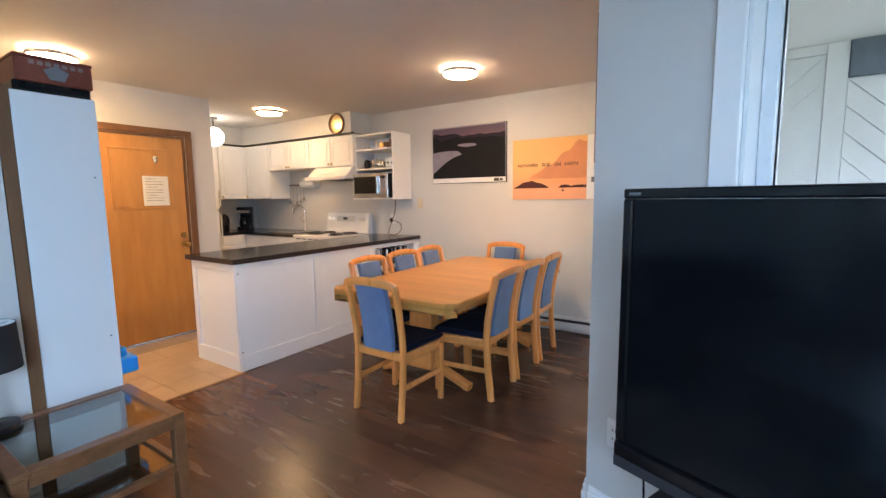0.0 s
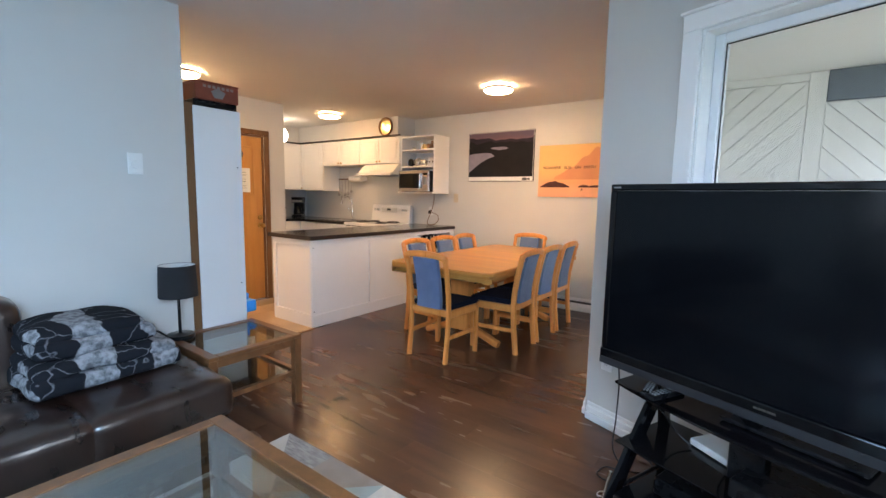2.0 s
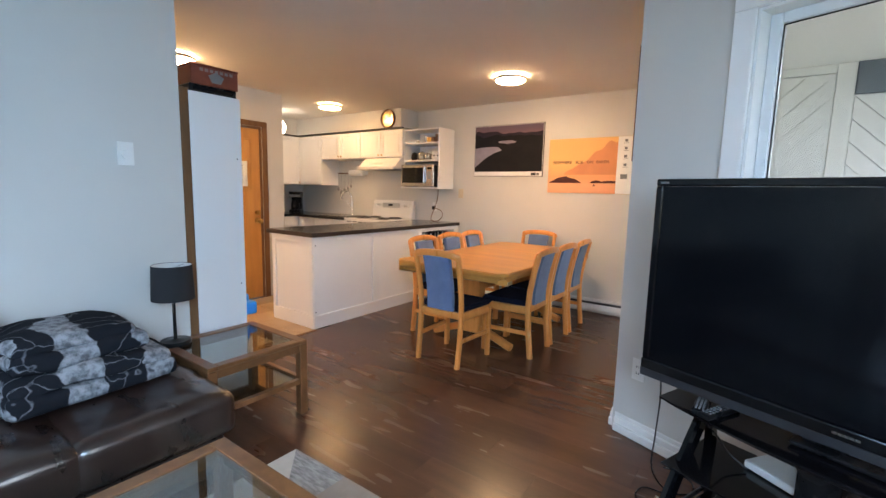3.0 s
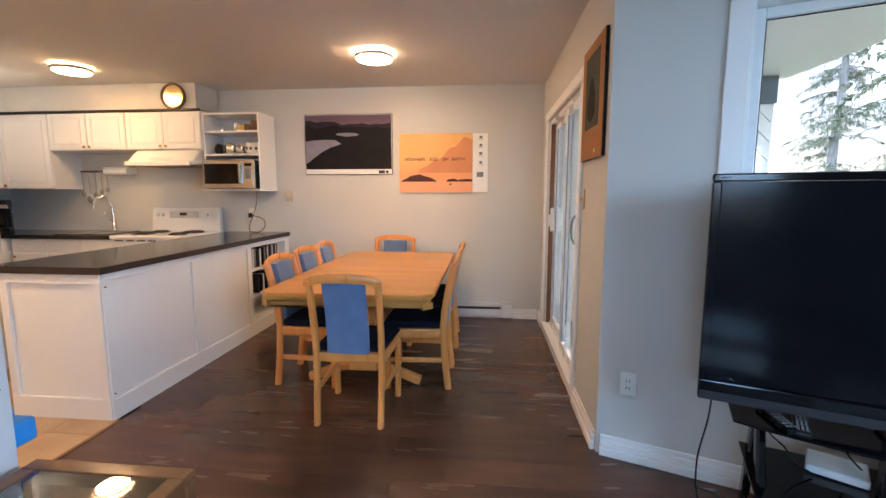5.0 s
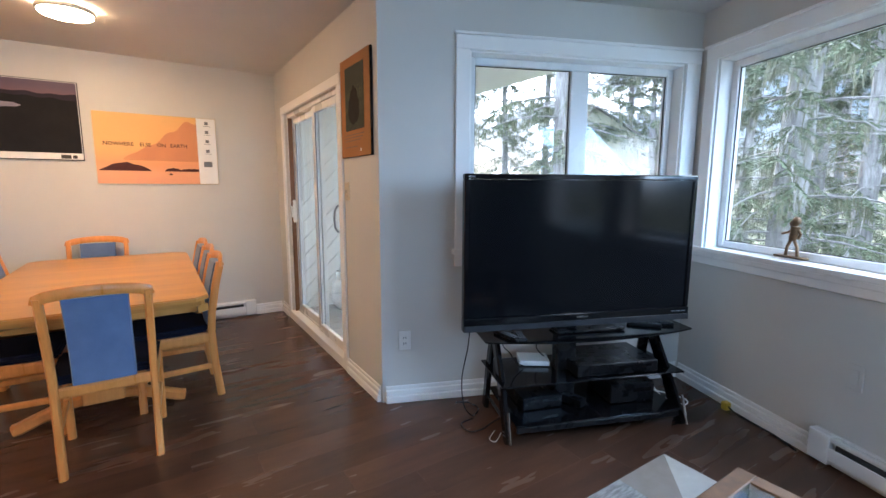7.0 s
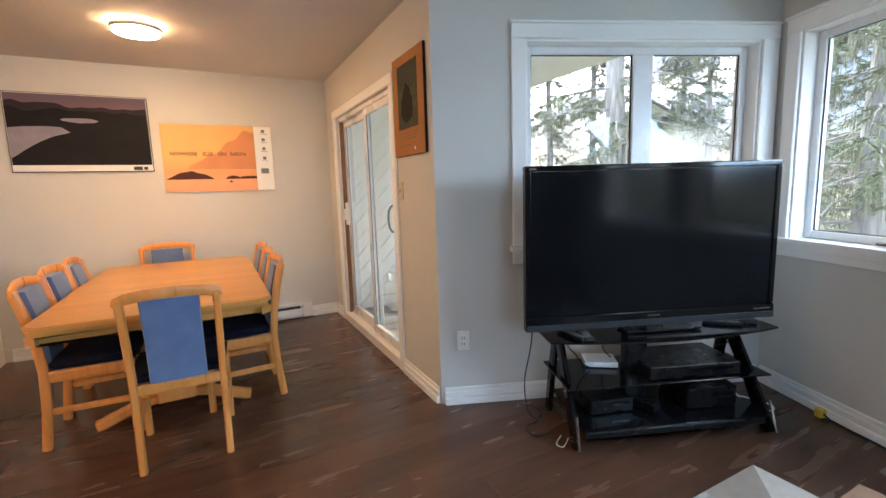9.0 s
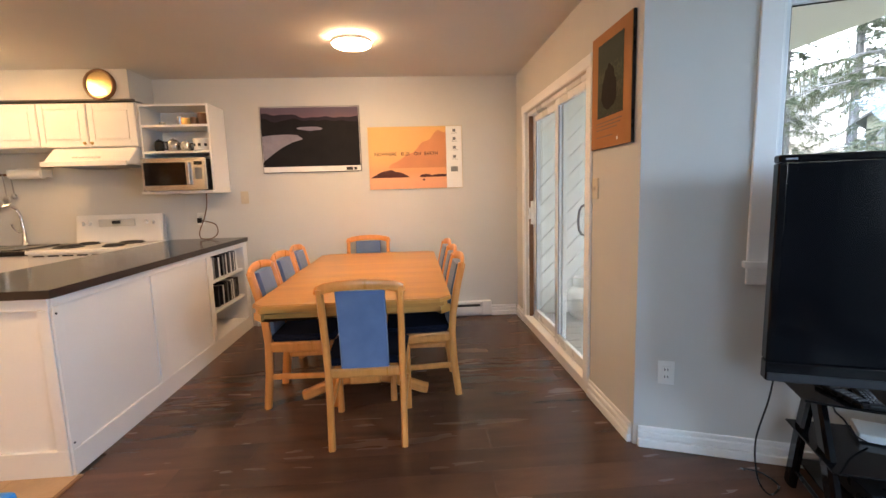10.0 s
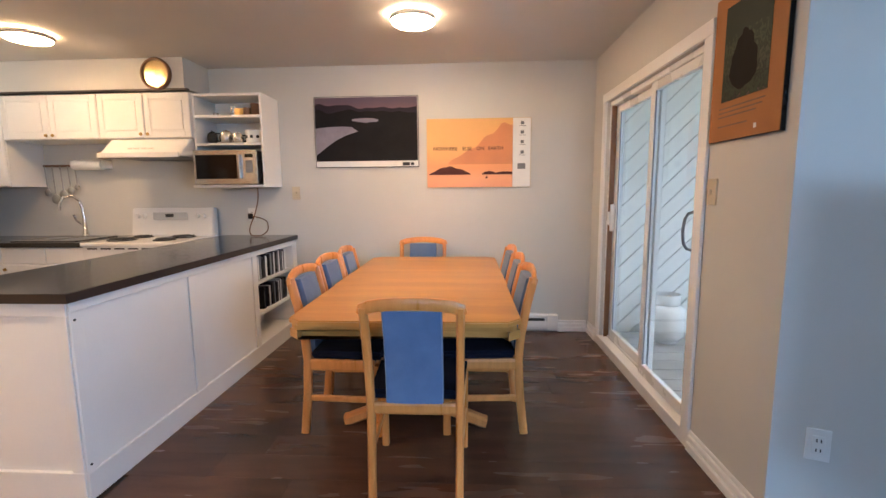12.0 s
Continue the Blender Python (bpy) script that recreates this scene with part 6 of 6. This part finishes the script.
def tree_parts(seed, h, r, leaves, moss):
    """Trunk, limbs, needle clumps and hanging moss of a conifer."""
    rnd = random.Random(seed)
    tk = bmesh.new()
    pts = [(.045 * math.sin(k * .7 + seed), .045 * math.cos(k * .9 + seed), h * k / 14) for k in range(15)]
    rings = []
    n = 14
    for k, p in enumerate(pts):
        rr = r * (1 - .85 * (k / 14) ** 1.1) * (1.25 if k == 0 else 1)
        rings.append([tk.verts.new((p[0] + rr * math.cos(a * math.tau / n) * (1 + .10 * math.sin(a * 2.3 + k)), p[1] + rr * math.sin(a * math.tau / n) * (1 + .10 * math.cos(a * 1.9 + k)), p[2])) for a in range(n)])
    for a, b in zip(rings, rings[1:]):
        for k in range(n):
            tk.faces.new((a[k], a[(k + 1) % n], b[(k + 1) % n], b[k]))
    lv, lf, mv, mf = [], [], [], []

    def blade(vs, fs, c, d, s, w):
        i = len(vs)
        sd = Vector((rnd.uniform(-1, 1), rnd.uniform(-1, 1), rnd.uniform(-.4, .4))).normalized() * w
        vs += [c - sd, c + sd, c + d * s + sd * .3, c + d * s - sd * .3]
        fs.append((i, i + 1, i + 2, i + 3))
    for k in range(leaves[0]):
        z = h * rnd.uniform(.14, .97)
        az = rnd.uniform(0, math.tau)
        ln = (h * .155) * (1.08 - z / h) ** .8 * rnd.uniform(.5, 1.15) + .3
        base = Vector((.045 * math.sin(z / h * 9.8 + seed), .045 * math.cos(z / h * 12.6 + seed), z))
        out = Vector((math.cos(az), math.sin(az), 0))
        line = []
        for j in range(7):
            u = j / 6
            line.append(base + out * ln * u + Vector((0, 0, ln * (.10 * u - .38 * u * u))) + Vector((rnd.uniform(-.06, .06), rnd.uniform(-.06, .06), rnd.uniform(-.05, .05))) * u)
        for j in range(5):
            rod(tk, line[j], line[j + 1], .028 * r / .3 * (1 - j / 6.5), .028 * r / .3 * (1 - (j + 1) / 6.5), 5)
        across = Vector((-out.y, out.x, 0))
        for q in range(leaves[1]):
            u = rnd.uniform(.15, 1)
            i = min(int(u * 6), 5)
            root = line[i].lerp(line[i + 1], u * 6 - i)
            way = (across * rnd.choice((-1, 1)) * rnd.uniform(.5, 1) + out * rnd.uniform(.2, .9) + Vector((0, 0, rnd.uniform(-.7, .05)))).normalized()
            side = way.cross(Vector((0, 0, 1))).normalized()
            tl = rnd.uniform(.18, .55) * (1.15 - .5 * u)
            for t in range(15):
                f = t / 14
                c = root + way * tl * f + Vector((0, 0, -.22 * tl * f * f))
                for sg in (-1, 1):
                    blade(lv, lf, c, (way * .7 + side * sg * .8 + Vector((0, 0, rnd.uniform(-.35, .15)))).normalized(), rnd.uniform(.05, .10) * (1.1 - .4 * f), rnd.uniform(.008, .014))
            if rnd.random() < moss:
                c = root + way * tl * rnd.uniform(.1, .9)
                for t in range(5):
                    blade(mv, mf, c + Vector((rnd.gauss(0, .03), rnd.gauss(0, .03), 0)), Vector((rnd.gauss(0, .12), rnd.gauss(0, .12), -1)), rnd.uniform(.06, .28), rnd.uniform(.004, .012))
    return tk, (lv, lf), (mv, mf)


def conifer(m, seed, h, r, leaves, moss, label):
    ob = thing("tree", m, label, "tree", "conifers outside the windows")
    tk, a, b = tree_parts(seed, h, r, leaves, moss)
    part("trunk", tk, M_BARK, ob, smooth=True)
    for name, (v, f), mt in (("crown", a, M_LEAF), ("moss", b, M_MOSS)):
        me = bpy.data.meshes.new(name)
        me.from_pydata(v, [], f)
        me.materials.append(mt)
        o = new(name, me)
        o.parent = ob
    return ob


near = conifer(pose(6.45, 1.72, -3.6), 3, 17, .245, (115, 19), .9, "tall old conifer with grey trunk and hanging moss")
t1 = conifer(pose(13.5, 2.6, -3.6, 0, 0, 40), 11, 17, .28, (200, 20), .6, "tall mossy conifer behind the house")
copy_thing(near, pose(5.0, 4.65, -3.6, 0, 0, 130) @ Matrix.Scale(.9, 4))
for x, y, rz, s in ((15.5, 4.2, 75, .9), (9.2, -3.6, 300, .6), (26, 10.5, 140, 1.1), (19, .5, 250, .5), (17, -5, 110, .75), (24.5, 15.2, 20, 1.0), (22.0, 19.5, 160, 1.05), (27.0, 18.5, 290, 1.15), (19.5, 23.0, 15, 1.1), (16.0, 22.5, 200, 1.0), (23.0, 22.5, 95, 1.2), (29.0, 14.5, 330, 1.2), (31.0, 8.0, 45, 1.1), (25.0, 3.0, 170, 1.0)):
    copy_thing(t1, pose(x, y, -3.6, 0, 0, rz) @ Matrix.Scale(s, 4))


def neighbour_house():
    ob = thing("house", pose(17.76, 14.03, -3.6, 0, 0, -52), "pale yellow house with lap siding and dark roof", "house")
    w, d, h = 4.2, 6.0, 7.3
    part("wall", box(-w / 2, w / 2, 0, d, 0, h), M_YELLOW, ob)
    for i in range(44):
        z = i * .165
        part("lap_board", box(-w / 2 - .02, w / 2 + .02, -.03, -.001, z, z + .158), M_YELLOW, ob)
    g = prism([(-w / 2, 0), (w / 2, 0), (0, 1.5)], 0, 1)
    for v in g.verts:
        v.co = Vector((v.co.x, v.co.z * d, h + v.co.y))
    part("gable", g, M_YELLOW, ob)
    for s in (-1, 1):
        rf = bmesh.new()
        beam(rf, [(0, d / 2, h + 1.58), (s * (w / 2 + .35), d / 2, h - .20)], d + .8, .12, side=(0, 1, 0))
        part("roof", rf, M_ROOF, ob)
    wn2 = part("window", box(1.2, 1.8, -.06, -.031, 5.0, 6.0), M_TRIM, ob)
    part("pane", box(1.25, 1.75, -.065, -.0605, 5.05, 5.95), M_GLOSS, wn2)
    return ob


neighbour_house()


# ---- floor pieces ----
def x_right(y):
    if y > 1.53:
        return 0.03
    if y > C1.y:
        return (1.53 - y) / .3919 + .06
    return C1.x - (C1.y - y) * .3919 + .05 if y > C2.y else C2.x + .03


def x_left(y):
    if y < .20:
        return -2.17
    return -2.722 if y < 1.60 else -2.78


rnd = random.Random(8)
PW = .185
y = -3.6
while y < 4.0:
    y1 = min(y + PW, 4.0) - .0007
    cuts = [x_left(y + .001)]
    end = max(x_right(y), x_right(y1))
    x = cuts[0] - rnd.uniform(.1, 1.1)
    while x < end:
        x += 1.22
        if cuts[0] + .08 < x < min(x_right(y), x_right(y1)) - .08:
            cuts.append(x)
    for i, a in enumerate(cuts):
        last = i == len(cuts) - 1
        b0, b1 = (x_right(y), x_right(y1)) if last else (cuts[i + 1] - .0007,) * 2
        pl = prism([(a, y), (b0, y), (b1, y1), (a, y1)], -.0118, 0.0)
        c = Vector(((a + b0) / 2, (y + y1) / 2, 0))
        bmesh.ops.translate(pl, verts=pl.verts[:], vec=-c)
        o = part("plank", pl, M_PLANK, floor)
        o.location = c
    y += PW

TS2 = .305
tile_me = None
for i in range(12):
    for j in range(13):
        x0, y0 = -2.724 - (i + 1) * TS2, .205 + j * TS2
        if y0 + TS2 > 4.0 or (x0 < -4.22 and y0 < 2.30) or x0 < -6.1:
            continue
        if x0 > -3.45 and y0 + TS2 > 1.59:
            if y0 < 1.59:
                o = part("tile", box(-TS2 / 2 + .002, TS2 / 2 - .002, -TS2 / 2 + .002, 1.59 - y0 - TS2 / 2, -.0028, .001, .001), M_TILE, tile_floor)
                o.location = (x0 + TS2 / 2, y0 + TS2 / 2, 0)
            continue
        if tile_me is None:
            o = part("tile", box(-TS2 / 2 + .002, TS2 / 2 - .002, -TS2 / 2 + .002, TS2 / 2 - .002, -.0028, .001, .001), M_TILE, tile_floor)
            tile_me = o.data
        else:
            o = new("tile", tile_me)
            o.parent = tile_floor
        o.location = (x0 + TS2 / 2, y0 + TS2 / 2, 0)
st = bmesh.new()
bx(st, -2.735, -2.712, .205, 1.58, -.002, .006, bevel=.002)
solid("trim_threshold", st, M_JAMB, "narrow brown threshold strip between tile and planks", "trim", kind="structure")
